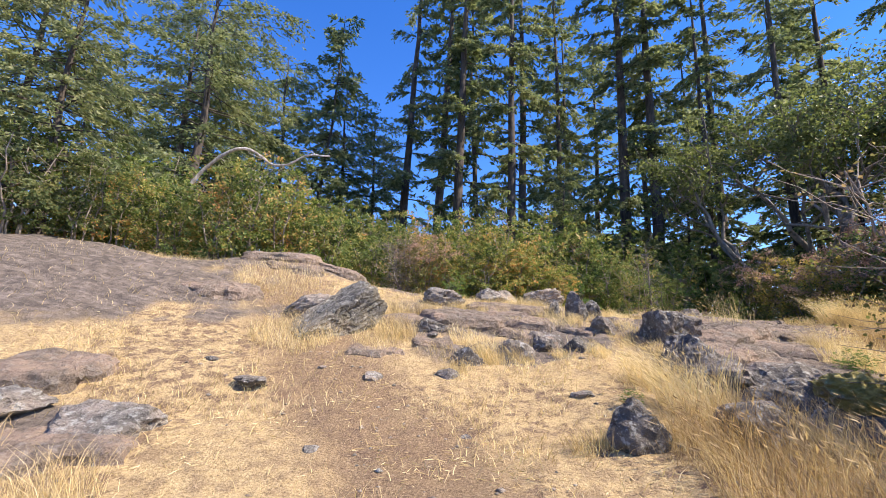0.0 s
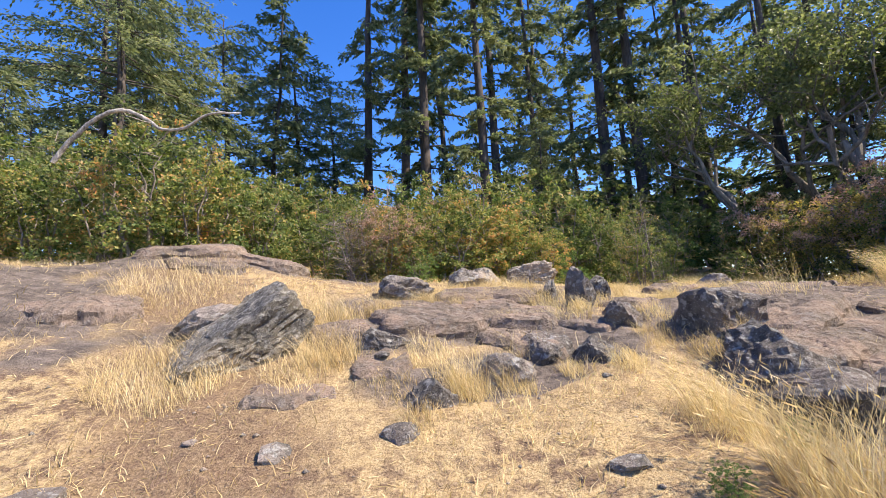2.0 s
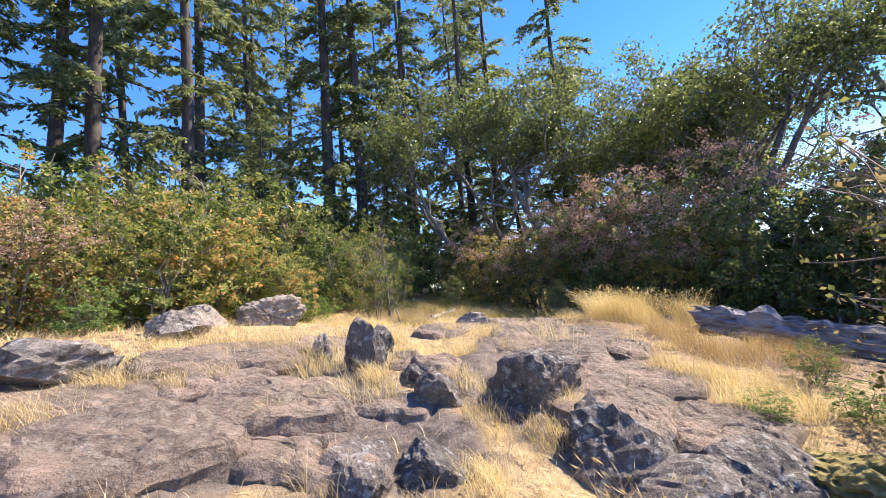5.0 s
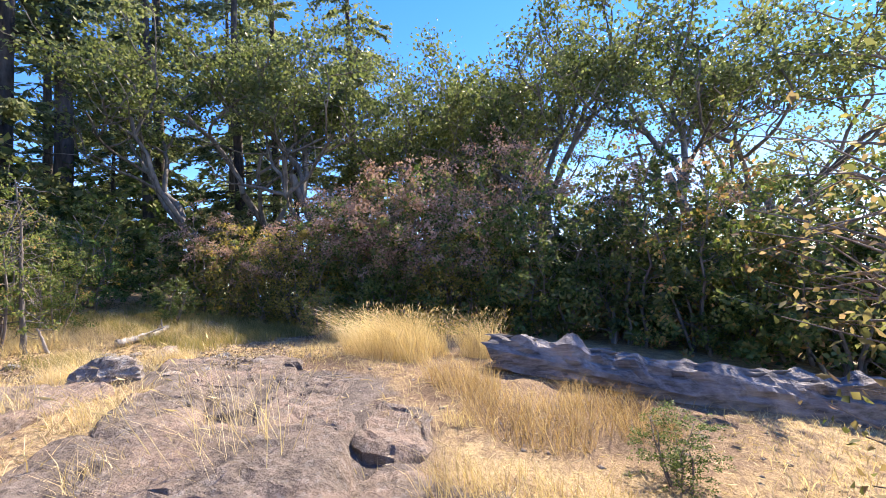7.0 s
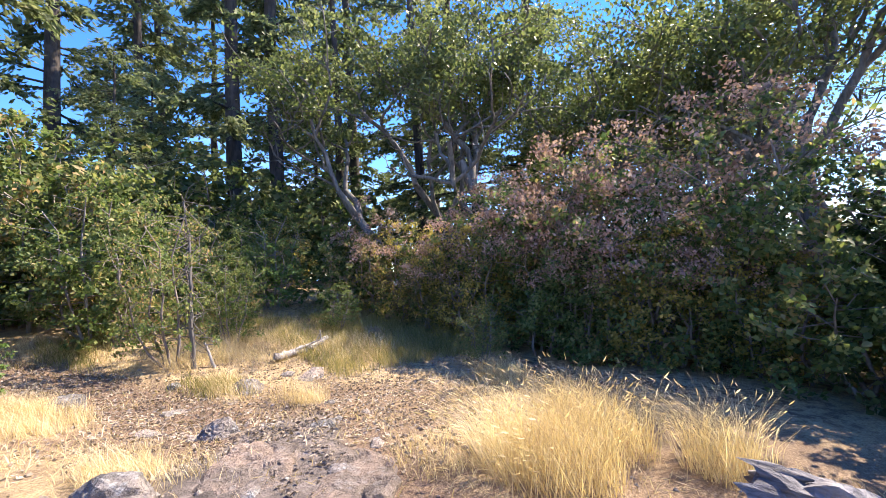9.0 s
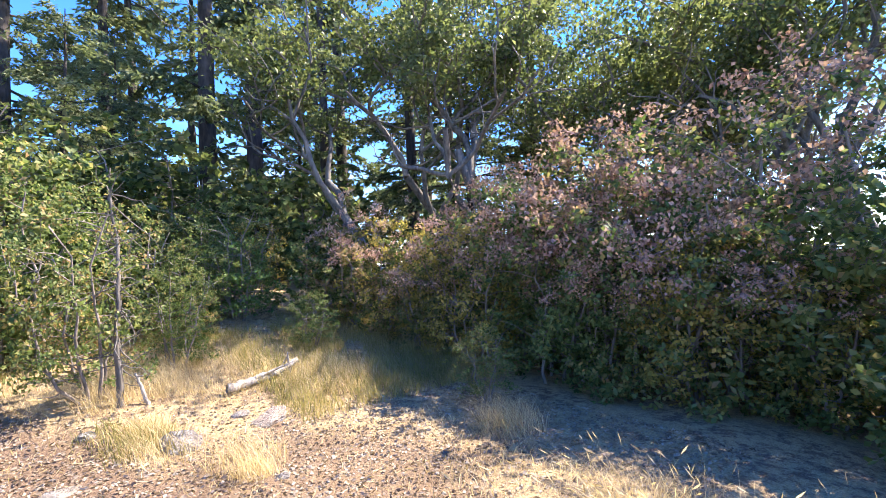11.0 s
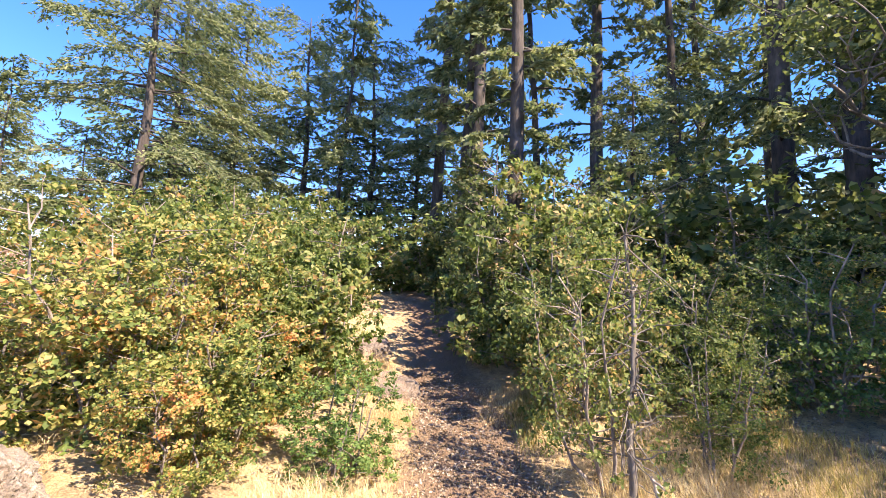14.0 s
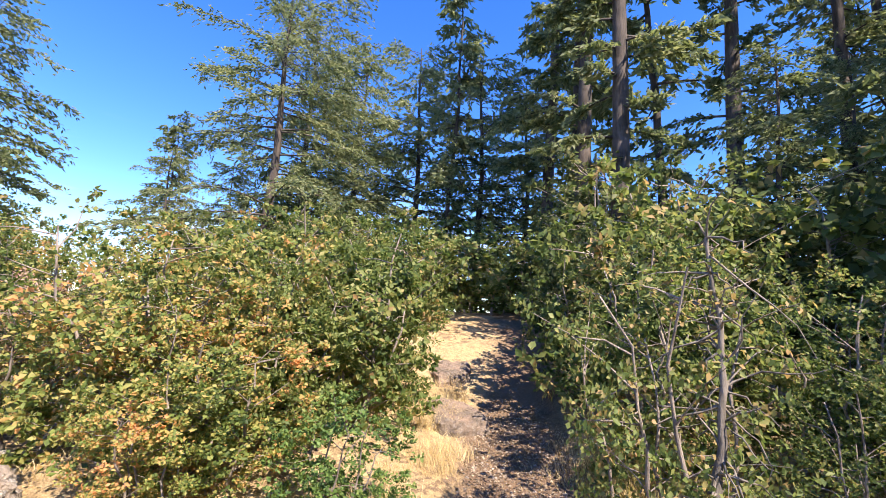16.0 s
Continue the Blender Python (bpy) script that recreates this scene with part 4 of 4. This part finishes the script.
FIRS = {
    "tall": (fir_proto(201, 34, 0.17, 4.0, 16000, 0.37, 0.0125, 0.5, 0.3), "tall fir with a dark trunk and drooping green boughs"),
    "tall2": (fir_proto(202, 32, 0.22, 3.4, 12000, 0.34, 0.0135, 0.5, 0.33), "tall fir with bare lower trunk and sparse boughs"),
    "full": (fir_proto(203, 17, 0.14, 6.6, 32000, 0.3, 0.010, 0.32, 0.22), "broad fir with long layered boughs and a flat top"),
    "full2": (fir_proto(204, 16, 0.10, 5.2, 17000, 0.24, 0.009, 0.45, 0.27), "bushy fir with low hanging boughs"),
    "far": (fir_proto(206, 26, 0.12, 5.0, 8000, 0.3, 0.014, 0.45, 0.42), "broad fir standing far back on the crest"),
    "thin": (fir_proto(205, 17, 0.40, 2.4, 3500, 0.15), "thin half-dead fir with few needles"),
}
OAKS = {
    "oak": (oak_proto(301, 15, 8500, 0.25, 0.19, 0.13), "twisted oak with a grey forked trunk and airy leaves"),
    "oak2": (oak_proto(302, 16, 7500, 0.3, 0.21, 0.13), "large crooked oak with spreading limbs"),
    "oak3": (oak_proto(303, 12.5, 6000, 0.12, 0.15, 0.12), "slender oak with a forked grey trunk"),
}


def tree(key, x, y, scale=1.0, turn=None, lean=(0, 0)):
    table, category = (FIRS, "fir tree") if key in FIRS else (OAKS, "oak tree")
    ob = put_thing(key, table, Matrix.Identity(4))
    ob.matrix_basis = pose(x, y, float(land(x, y)), lean[0], lean[1], prng.uniform(0, 360) if turn is None else turn) @ Matrix.Scale(scale, 4)
    return tagged(ob, table[key][1], category, "trees on the hilltop")


# firs on the crest
tree("tall", -4.0, 30.5, 0.95, None, (0, 2))
tree("tall2", -1.3, 28.0, 0.95, None, (0, 2))
tree("tall", 0.0, 26.4, 0.9, None, (0, 1))
tree("thin", 1.6, 31.0, 1.6)
tree("tall2", 2.9, 22.6, 0.8)
tree("tall", 4.4, 29.4, 0.9)
tree("tall2", 7.4, 31.5, 0.85)
tree("tall", 10.35, 27.0, 1.0)
tree("tall2", 11.75, 26.2, 1.05)
tree("tall2", 14.3, 25.2, 0.7)
tree("tall", 17.0, 29.0, 0.95)
tree("tall", 18.2, 24.5, 0.8)
tree("tall2", 22.0, 26.0, 0.9)
tree("far", 8.6, 34.5, 1.0)
tree("far", 14.2, 33.5, 0.95)
tree("far", 12, 38, 1.0)
tree("far", 19, 36, 1.0)
tree("far", 23, 31.0, 1.0)
tree("far", 27, 34, 1.1)
tree("full2", 7.4, 28.0, 0.55)
tree("full2", 14.2, 27.5, 0.6)
tree("full2", 6.0, 24.6, 0.5)
tree("full2", 19.0, 21.5, 0.8)
tree("tall2", 21.5, 20.0, 0.8)
tree("full2", 24.5, 21.5, 1.0)
tree("full2", 27, 15, 0.9)
# the broad firs above the hedge
tree("full", -12.7, 20.7, 0.98)
tree("full2", -12.6, 29.8, 1.15)
tree("thin", -10.6, 30.1, 1.25, None, (0, 8))
tree("full2", -8.5, 31.0, 1.05)
tree("full2", -6.6, 33.0, 0.95)
tree("full", -15.8, 24.0, 1.05)
tree("full2", -16.5, 28.0, 1.2)
tree("full2", -9.2, 10.2, 0.5)
tree("full2", -11.0, 10.9, 0.62)
tree("full2", -13.4, 16.6, 0.45)
tree("thin", -15.5, 17.0, 0.6)
tree("full2", -15.6, 20.0, 0.5)
# oaks on the sunny side
tree("oak3", 12.3, 18.3, 1.05, 310)
tree("oak2", 14.6, 15.6, 1.0, 200)
tree("oak", 17.5, 17.5, 1.15, 120)
tree("oak", 22.0, 13.5, 1.1, 10)
tree("oak2", 18.5, 10.0, 1.15, 90)
tree("oak", 20.5, 5.0, 1.2, 75)
tree("oak", 24.0, 17.0, 1.1)
tree("oak", 27, 12, 1.2)
tree("oak", 24.5, 10.5, 1.1)
tree("oak2", 19.5, 15.0, 0.9)
tree("oak3", 16.2, 19.8, 1.2)
tree("oak2", 16.2, 4.6, 0.95, 150)
tree("oak", 22.5, 1.5, 1.0, 200)
tree("oak3", 20.5, 8.2, 1.3)
tree("oak", 27.5, 14.0, 1.2)


# ---- grass ----
def blades(rng, x, y, height, spread, width, lean=(0.25, 0.0)):
    """Bent blades rooted in the ground: three joints each."""
    n = len(x)
    z = land(x, y)
    a = rng.uniform(0, 6.28, n)
    h = height * rng.uniform(0.3, 1.0, n) ** 0.8 * 1.25
    dx = np.cos(a) * spread * h + lean[0] * h
    dy = np.sin(a) * spread * h + lean[1] * h
    root = np.stack([x, y, z - 0.02], 1)
    mid = root + np.stack([dx * 0.35, dy * 0.35, h * 0.62], 1)
    tip = root + np.stack([dx, dy, h], 1)
    b = rng.uniform(0, 6.28, n)
    side = np.stack([np.cos(b), np.sin(b), 0 * b], 1) * (width * rng.uniform(0.6, 1.4, n))[:, None]
    co = np.stack([root - side, root + side, mid + side * 0.8, mid - side * 0.8, tip], 1).reshape(-1, 3)
    i = np.arange(n)[:, None] * 5
    f = np.concatenate([i + [[0, 1, 2]], i + [[0, 2, 3]], i + [[3, 2, 4]]], 1).reshape(-1, 3)
    return co, f


def strew(rng, n, x0, x1, y0, y1, keep):
    x, y = rng.uniform(x0, x1, n), rng.uniform(y0, y1, n)
    k = rng.uniform(0, 1, n) < keep(x, y)
    return x[k], y[k]


def short_keep(x, y):
    patch = smooth((fractal(x * 1.3, y * 1.3, 41) - 0.40) / 0.14)
    return np.clip(patch * (1 - 0.94 * bare_rock(x, y)) * (1 - 0.85 * trail(x, y)) + 0.06, 0, 1)


grng = np.random.default_rng(5)
gx, gy = strew(grng, 130000, -7, 9.5, -0.5, 17, short_keep)
co, f = blades(grng, gx, gy, 0.11, 0.9, 0.0030)
tagged(new("short_grass", quick_mesh("short_grass", co, f, 3, M_STRAW)), "short dry golden grass over the hillside", "grass", kind="stuff")

# knee-high clumps: x, y, reach, height, blades
CLUMPS = [(-1.7, 6.9, 0.6, 0.26, 900), (-0.35, 7.2, 0.3, 0.3, 350), (-0.6, 8.3, 0.35, 0.3, 350), (2.75, 5.2, 0.32, 0.5, 450), (2.7, 6.1, 0.25, 0.42, 250),
          (3.1, 4.4, 0.45, 0.38, 400), (7.6, 9.1, 0.5, 0.5, 1100), (8.4, 9.2, 0.45, 0.5, 700), (8.75, 8.4, 0.3, 0.55, 400),
          (6.6, 7.2, 0.5, 0.26, 600), (7.3, 6.6, 0.5, 0.28, 600), (7.0, 7.9, 0.35, 0.3, 400), (1.7, 10.0, 0.6, 0.26, 500), (2.1, 9.2, 0.3, 0.26, 250),
          (-2.9, 9.0, 0.8, 0.25, 700), (-3.0, 3.8, 0.4, 0.35, 300), (-1.9, 3.6, 0.3, 0.3, 200), (4.9, 12.6, 0.3, 0.22, 160), (4.4, 12.8, 0.4, 0.25, 200),
          (7.6, 15.2, 0.8, 0.3, 800), (6.8, 15.6, 0.7, 0.35, 700), (9.0, 14.4, 0.7, 0.3, 600), (9.8, 11.6, 0.4, 0.35, 400), (5.4, 7.2, 0.25, 0.3, 150),
          (2.0, 17.1, 0.5, 0.3, 400), (1.3, 18.1, 0.5, 0.3, 400), (4.0, 13.0, 0.4, 0.28, 200), (2.55, 3.7, 0.45, 0.42, 450), (3.3, 3.3, 0.5, 0.45, 450), (3.9, 3.6, 0.45, 0.42, 350), (2.4, 4.4, 0.3, 0.42, 250), (3.1, 2.7, 0.5, 0.4, 400), (2.3, 2.9, 0.4, 0.35, 300), (1.0, 6.9, 0.4, 0.24, 250), (0.1, 8.6, 0.3, 0.25, 200), (5.4, 6.4, 0.5, 0.3, 500), (2.3, 8.3, 0.3, 0.22, 200), (4.6, 7.9, 0.3, 0.2, 150), (4.9, 8.3, 0.35, 0.6, 70)]


def grass_clump(x, y, reach, height, n, seed):
    rng = np.random.default_rng(seed)
    n = int(n * 1.7)
    mat = M_STALK if (2.2 < x < 4.8 and y < 4.9) or (x > 6.2 and y < 8.2) else M_STRAW
    r, a = reach * np.sqrt(rng.uniform(0, 1, n)), rng.uniform(0, 6.28, n)
    co, f = blades(rng, x + r * np.cos(a), y + r * np.sin(a), height, 0.62, 0.0017, (-0.34, 0.12))
    if height > 0.4:
        tips = co.reshape(-1, 5, 3)[::4, 4]
        down = tips - co.reshape(-1, 5, 3)[::4, 2]
        c2, f2 = leaves(rng, tips, down + [-0.05, 0, -0.05], 0.075, 0.010, 0.3)
        f = np.concatenate([f, f2 + len(co)])
        co = np.concatenate([co, c2])
    ob = new("grass_clump", quick_mesh("grass_clump", co, f, 3, mat))
    return tagged(ob, "tall golden dry grass bent by wind", "grass", "grass clumps", "stuff")


trng = np.random.default_rng(91)
for i in range(34):
    grass_clump(trng.uniform(-0.6, 4.6), trng.uniform(6.6, 9.9), trng.uniform(0.08, 0.22), trng.uniform(0.16, 0.28), int(trng.uniform(50, 130)), 900 + i)
ROCK_FEET = [(-1.7, 7.6), (-1.3, 6.75), (-0.75, 7.0), (0.55, 6.3), (0.3, 6.7), (1.0, 6.75), (1.4, 6.85), (1.9, 7.0), (2.4, 6.95), (-0.3, 7.3), (0.6, 7.3), (2.5, 8.5), (2.8, 8.9), (2.1, 9.0), (3.1, 7.9), (3.2, 7.1),
             (2.9, 7.4), (3.5, 6.3), (0.8, 8.6), (1.95, 8.25), (0.9, 9.25), (-0.2, 9.1), (0.6, 9.9), (1.0, 10.5), (1.9, 10.4), (3.4, 9.2), (4.7, 9.3), (1.6, 4.5), (2.25, 4.3), (-2.2, 8.1), (5.2, 6.4), (5.6, 6.9), (6.2, 7.6)]
for i, (x, y) in enumerate(ROCK_FEET):
    grass_clump(x, y, trng.uniform(0.12, 0.26), trng.uniform(0.10, 0.2), int(trng.uniform(90, 190)), 1000 + i)
for i in range(26):
    k = trng.uniform(1.2, 5.2)
    (ax, ay), (bx, by) = TRAIL_HIGH[int(k)], TRAIL_HIGH[int(k) + 1]
    run = math.hypot(bx - ax, by - ay)
    off = trng.uniform(0.75, 1.35) * (-1 if i % 3 else 1)
    grass_clump(ax + (bx - ax) * (k % 1) - (ay - by) / run * off, ay + (by - ay) * (k % 1) - (bx - ax) / run * off, trng.uniform(0.2, 0.45), trng.uniform(0.16, 0.32), int(trng.uniform(150, 330)), 1100 + i)
for i, row in enumerate(CLUMPS):
    grass_clump(*row, 500 + i)
gx, gy = strew(grng, 46000, 4.5, 12, 13.2, 18, lambda x, y: smooth((fractal(x * 0.8, y * 0.8, 51) - 0.36) / 0.15) * (1 - trail(x, y)))
co, f = blades(grng, gx, gy, 0.2, 0.4, 0.0032, (-0.15, 0.05))
tagged(new("meadow_grass", quick_mesh("meadow_grass", co, f, 3, M_SEDGE)), "half-green grass in the clearing's shade", "grass", kind="stuff")

# straw and grit trodden into the ground
sx, sy = strew(grng, 45000, -5, 9, 0.3, 14, lambda x, y: 0.75 * (1 - 0.85 * bare_rock(x, y)) * smooth((fractal(x * 2.1, y * 2.1, 61) - 0.36) / 0.2))
c = np.stack([sx, sy, land(sx, sy) + 0.008], 1)
co, f = leaves(grng, c, grng.normal(size=c.shape) * [1, 1, 0.12], 0.10, 0.006, 0.1)
tagged(new("straw", quick_mesh("straw", co, f, 3, M_STRAW)), "trodden straw lying over the dirt", "straw", kind="stuff")
px, py = strew(grng, 5200, -4, 9, 0.5, 18, lambda x, y: 0.15 + 0.85 * trail(x, y))
size = grng.uniform(0.008, 0.035, len(px))
oct_co = np.array([[1, 0, 0], [-1, 0, 0], [0, 1, 0], [0, -1, 0], [0, 0, 0.6], [0, 0, -0.6]])
co = (np.stack([px, py, land(px, py)], 1)[:, None] + oct_co[None] * size[:, None, None] * grng.uniform(0.6, 1.3, (len(px), 6, 1))).reshape(-1, 3)
tri = np.array([[0, 2, 4], [2, 1, 4], [1, 3, 4], [3, 0, 4], [2, 0, 5], [1, 2, 5], [3, 1, 5], [0, 3, 5]])
f = (np.arange(len(px))[:, None, None] * 6 + tri[None]).reshape(-1, 3)
tagged(new("gravel", quick_mesh("gravel", co, f, 3, M_ROCK_PALE)), "small loose stones on the trail", "gravel", kind="stuff")

# fallen leaves on the trail
lx, ly = strew(grng, 90000, -3, 11, 6, 19, lambda x, y: np.clip(trail(x, y) * (y > 10.5) + 0.6 * (x > 6.0) * (y > 9.5), 0, 1))
c = np.stack([lx, ly, land(lx, ly) + 0.010], 1)
co, f = leaves(grng, c, grng.normal(size=c.shape) * [1, 1, 0.12], 0.042, 0.026)
tagged(new("leaf_litter", quick_mesh("leaf_litter", co, f, 3, M_LITTER)), "dry curled leaves strewn over the trail", "leaf litter", kind="stuff")


# ---- wood lying about ----
def fallen_log():
    rng = np.random.default_rng(77)
    top = new("fallen_log", None)
    k, sides = 90, 28
    t = np.linspace(0, 1, k)
    x, y = 8.12 + 1.5 * t, 7.95 - 4.2 * t
    z = np.maximum(1.86 - 1.1 * t, land(x, y) + 0.08)
    co = []
    for i in range(k):
        for j in range(sides):
            a = j / sides * 2 * math.pi
            r = 0.185 + 0.15 * t[i]
            r *= 1 + 0.16 * noise.noise(Vector((math.cos(a) * 1.6, math.sin(a) * 1.6, t[i] * 5))) + 0.20 * noise.noise(Vector((math.cos(a) * 4.5, math.sin(a) * 4.5, t[i] * 7))) + 0.09 * noise.noise(Vector((math.cos(a) * 9, math.sin(a) * 9, t[i] * 30)))
            r *= 1 + 0.055 * math.sin(a * 9 + 3 * noise.noise(Vector((a, t[i] * 3, 0)))) + 0.05 * math.sin(a * 17 + 5 * noise.noise(Vector((a, t[i] * 5, 4))))
            if math.sin(a) > 0.3:
                r += 0.24 * max(0.0, noise.noise(Vector((a * 0.8, t[i] * 13, 7))) - 0.1) + 0.04 * noise.noise(Vector((a * 3, t[i] * 40, 2)))
            jag = 0.3 * (noise.noise(Vector((math.cos(a) * 2, math.sin(a) * 2, 3))) + 0.2) if i == 0 else 0
            co.append((x[i] + math.cos(a) * r - jag * 0.1, y[i] + math.cos(a) * r * 0.12 + jag, z[i] + math.sin(a) * r))
    i = (np.arange(k - 1)[:, None] * sides + np.arange(sides)[None]).ravel()
    j = (np.arange(k - 1)[:, None] * sides + (np.arange(sides)[None] + 1) % sides).ravel()
    faces = [tuple(q) for q in np.stack([i, j, j + sides, i + sides], 1).tolist()] + [tuple(range(sides))[::-1]]
    link_mesh("trunk", co, faces, M_LOG, top)
    for n in range(16):
        u = 0.02 + 0.055 * n + rng.uniform(-0.02, 0.02)
        px, py, pz = 8.12 + 1.5 * u, 7.95 - 4.2 * u, float(np.interp(u, t, z)) + 0.1 * u
        side, ln = rng.uniform(-0.08, 0.08), rng.uniform(0.2, 0.45)
        q = np.array([px + side, py, pz + 0.17])
        c2, f2 = tubes([bent(rng, q + [0, ln, -0.03], q - [0, ln * 0.3, -0.05], 0.008, 5)], [np.array([0.01, 0.035, 0.045, 0.03, 0.006])], 6)
        ob = new("splinter", quick_mesh("splinter", c2, f2, 4, M_LOG))
        ob.parent = top
    return tagged(top, "weathered grey fallen log with splintered end in grass", "log")


fallen_log()


def dead_branch(points, r0, r1, label, name="dead_branch", sides=7, mat=None, twigs=6, seed=1):
    rng = np.random.default_rng(seed)
    p = np.array(points, float)
    k = 24
    s = np.linspace(0, len(p) - 1, k)
    path = np.stack([np.interp(s, np.arange(len(p)), p[:, i]) for i in range(3)], 1)
    for _ in range(2):
        path[1:-1] = (path[:-2] + path[1:-1] * 2 + path[2:]) / 4
    path += rng.normal(size=path.shape) * r0 * 0.15
    paths, radii = [path], [np.linspace(r0, r1, k)]
    for _ in range(twigs):
        q = path[rng.integers(4, k)]
        paths.append(bent(rng, q, q + rng.normal(size=3) * [0.3, 0.3, 0.25], 0.03, 6))
        radii.append(np.linspace(r1 * 0.8, r1 * 0.15, 6))
    top = new(name, None)
    for i, (p, r) in enumerate(zip(paths[:9], radii[:9])):
        co, f = tubes([p], [r], sides if i == 0 else 5)
        new("twig" if i else "stem", quick_mesh("twig" if i else "stem", co, f, 4, mat or M_DEADWOOD, True)).parent = top
    if len(paths) > 9:
        co, f = tubes(paths[9:], radii[9:], 4)
        stuff("twig_mass", quick_mesh("twig_mass", co, f, 4, mat or M_DEADWOOD), top)
    return tagged(top, label, "dead branch")


dead_branch([(-5.3, 9.6, 4.6), (-4.9, 9.6, 5.15), (-4.3, 9.6, 5.5), (-3.9, 9.7, 5.3), (-3.6, 9.7, 5.05), (-3.2, 9.7, 5.1), (-2.9, 9.7, 5.35), (-2.4, 9.8, 5.35)], 0.04, 0.016, "bleached dead branch arching over the thicket", seed=3)
dead_branch([(7.6, 14.7, 1.97), (8.3, 14.85, 2.03), (8.7, 15.0, 2.14)], 0.065, 0.04, "pale broken branch lying in the grass", twigs=2, seed=4)
dead_branch([(8.55, 14.9, 1.85), (8.5, 14.9, 2.3)], 0.025, 0.01, "short dead stick standing in the grass", twigs=1, seed=5)
dead_branch([(6.75, 14.85, 1.85), (6.6, 14.9, 2.35)], 0.03, 0.015, "short dead stick standing in the grass", twigs=1, seed=6)
# bare sapling beside the upper trail
dead_branch([(6.45, 14.9, 1.85), (6.42, 14.95, 2.8), (6.48, 15.1, 3.6), (6.4, 15.1, 4.6)], 0.045, 0.012, "thin bare sapling with dead twigs", "bare_sapling", mat=M_BARK_OAK, twigs=80, seed=8)
shrub("sparse", 6.2, 15.2, 2.6, 0.8)
shrub("sparse", 7.2, 15.8, 1.6, 0.9)

# low green plants among the rocks
shrub("fine_bright", 2.2, 5.3, 0.2, 1.2)
shrub("fine_bright", 3.0, 5.9, 0.18, 1.3)
shrub("bright", 5.0, 6.2, 0.3, 1.6)
shrub("bright", 5.6, 5.7, 0.35, 1.6)
shrub("sparse", 6.4, 6.2, 0.5, 1.5)
shrub("sparse", 10.2, 12.4, 1.0, 1.2)
shrub("bright", 7.4, 16.6, 0.8, 1.3)
shrub("sparse", 9.3, 15.8, 1.0, 1.3)
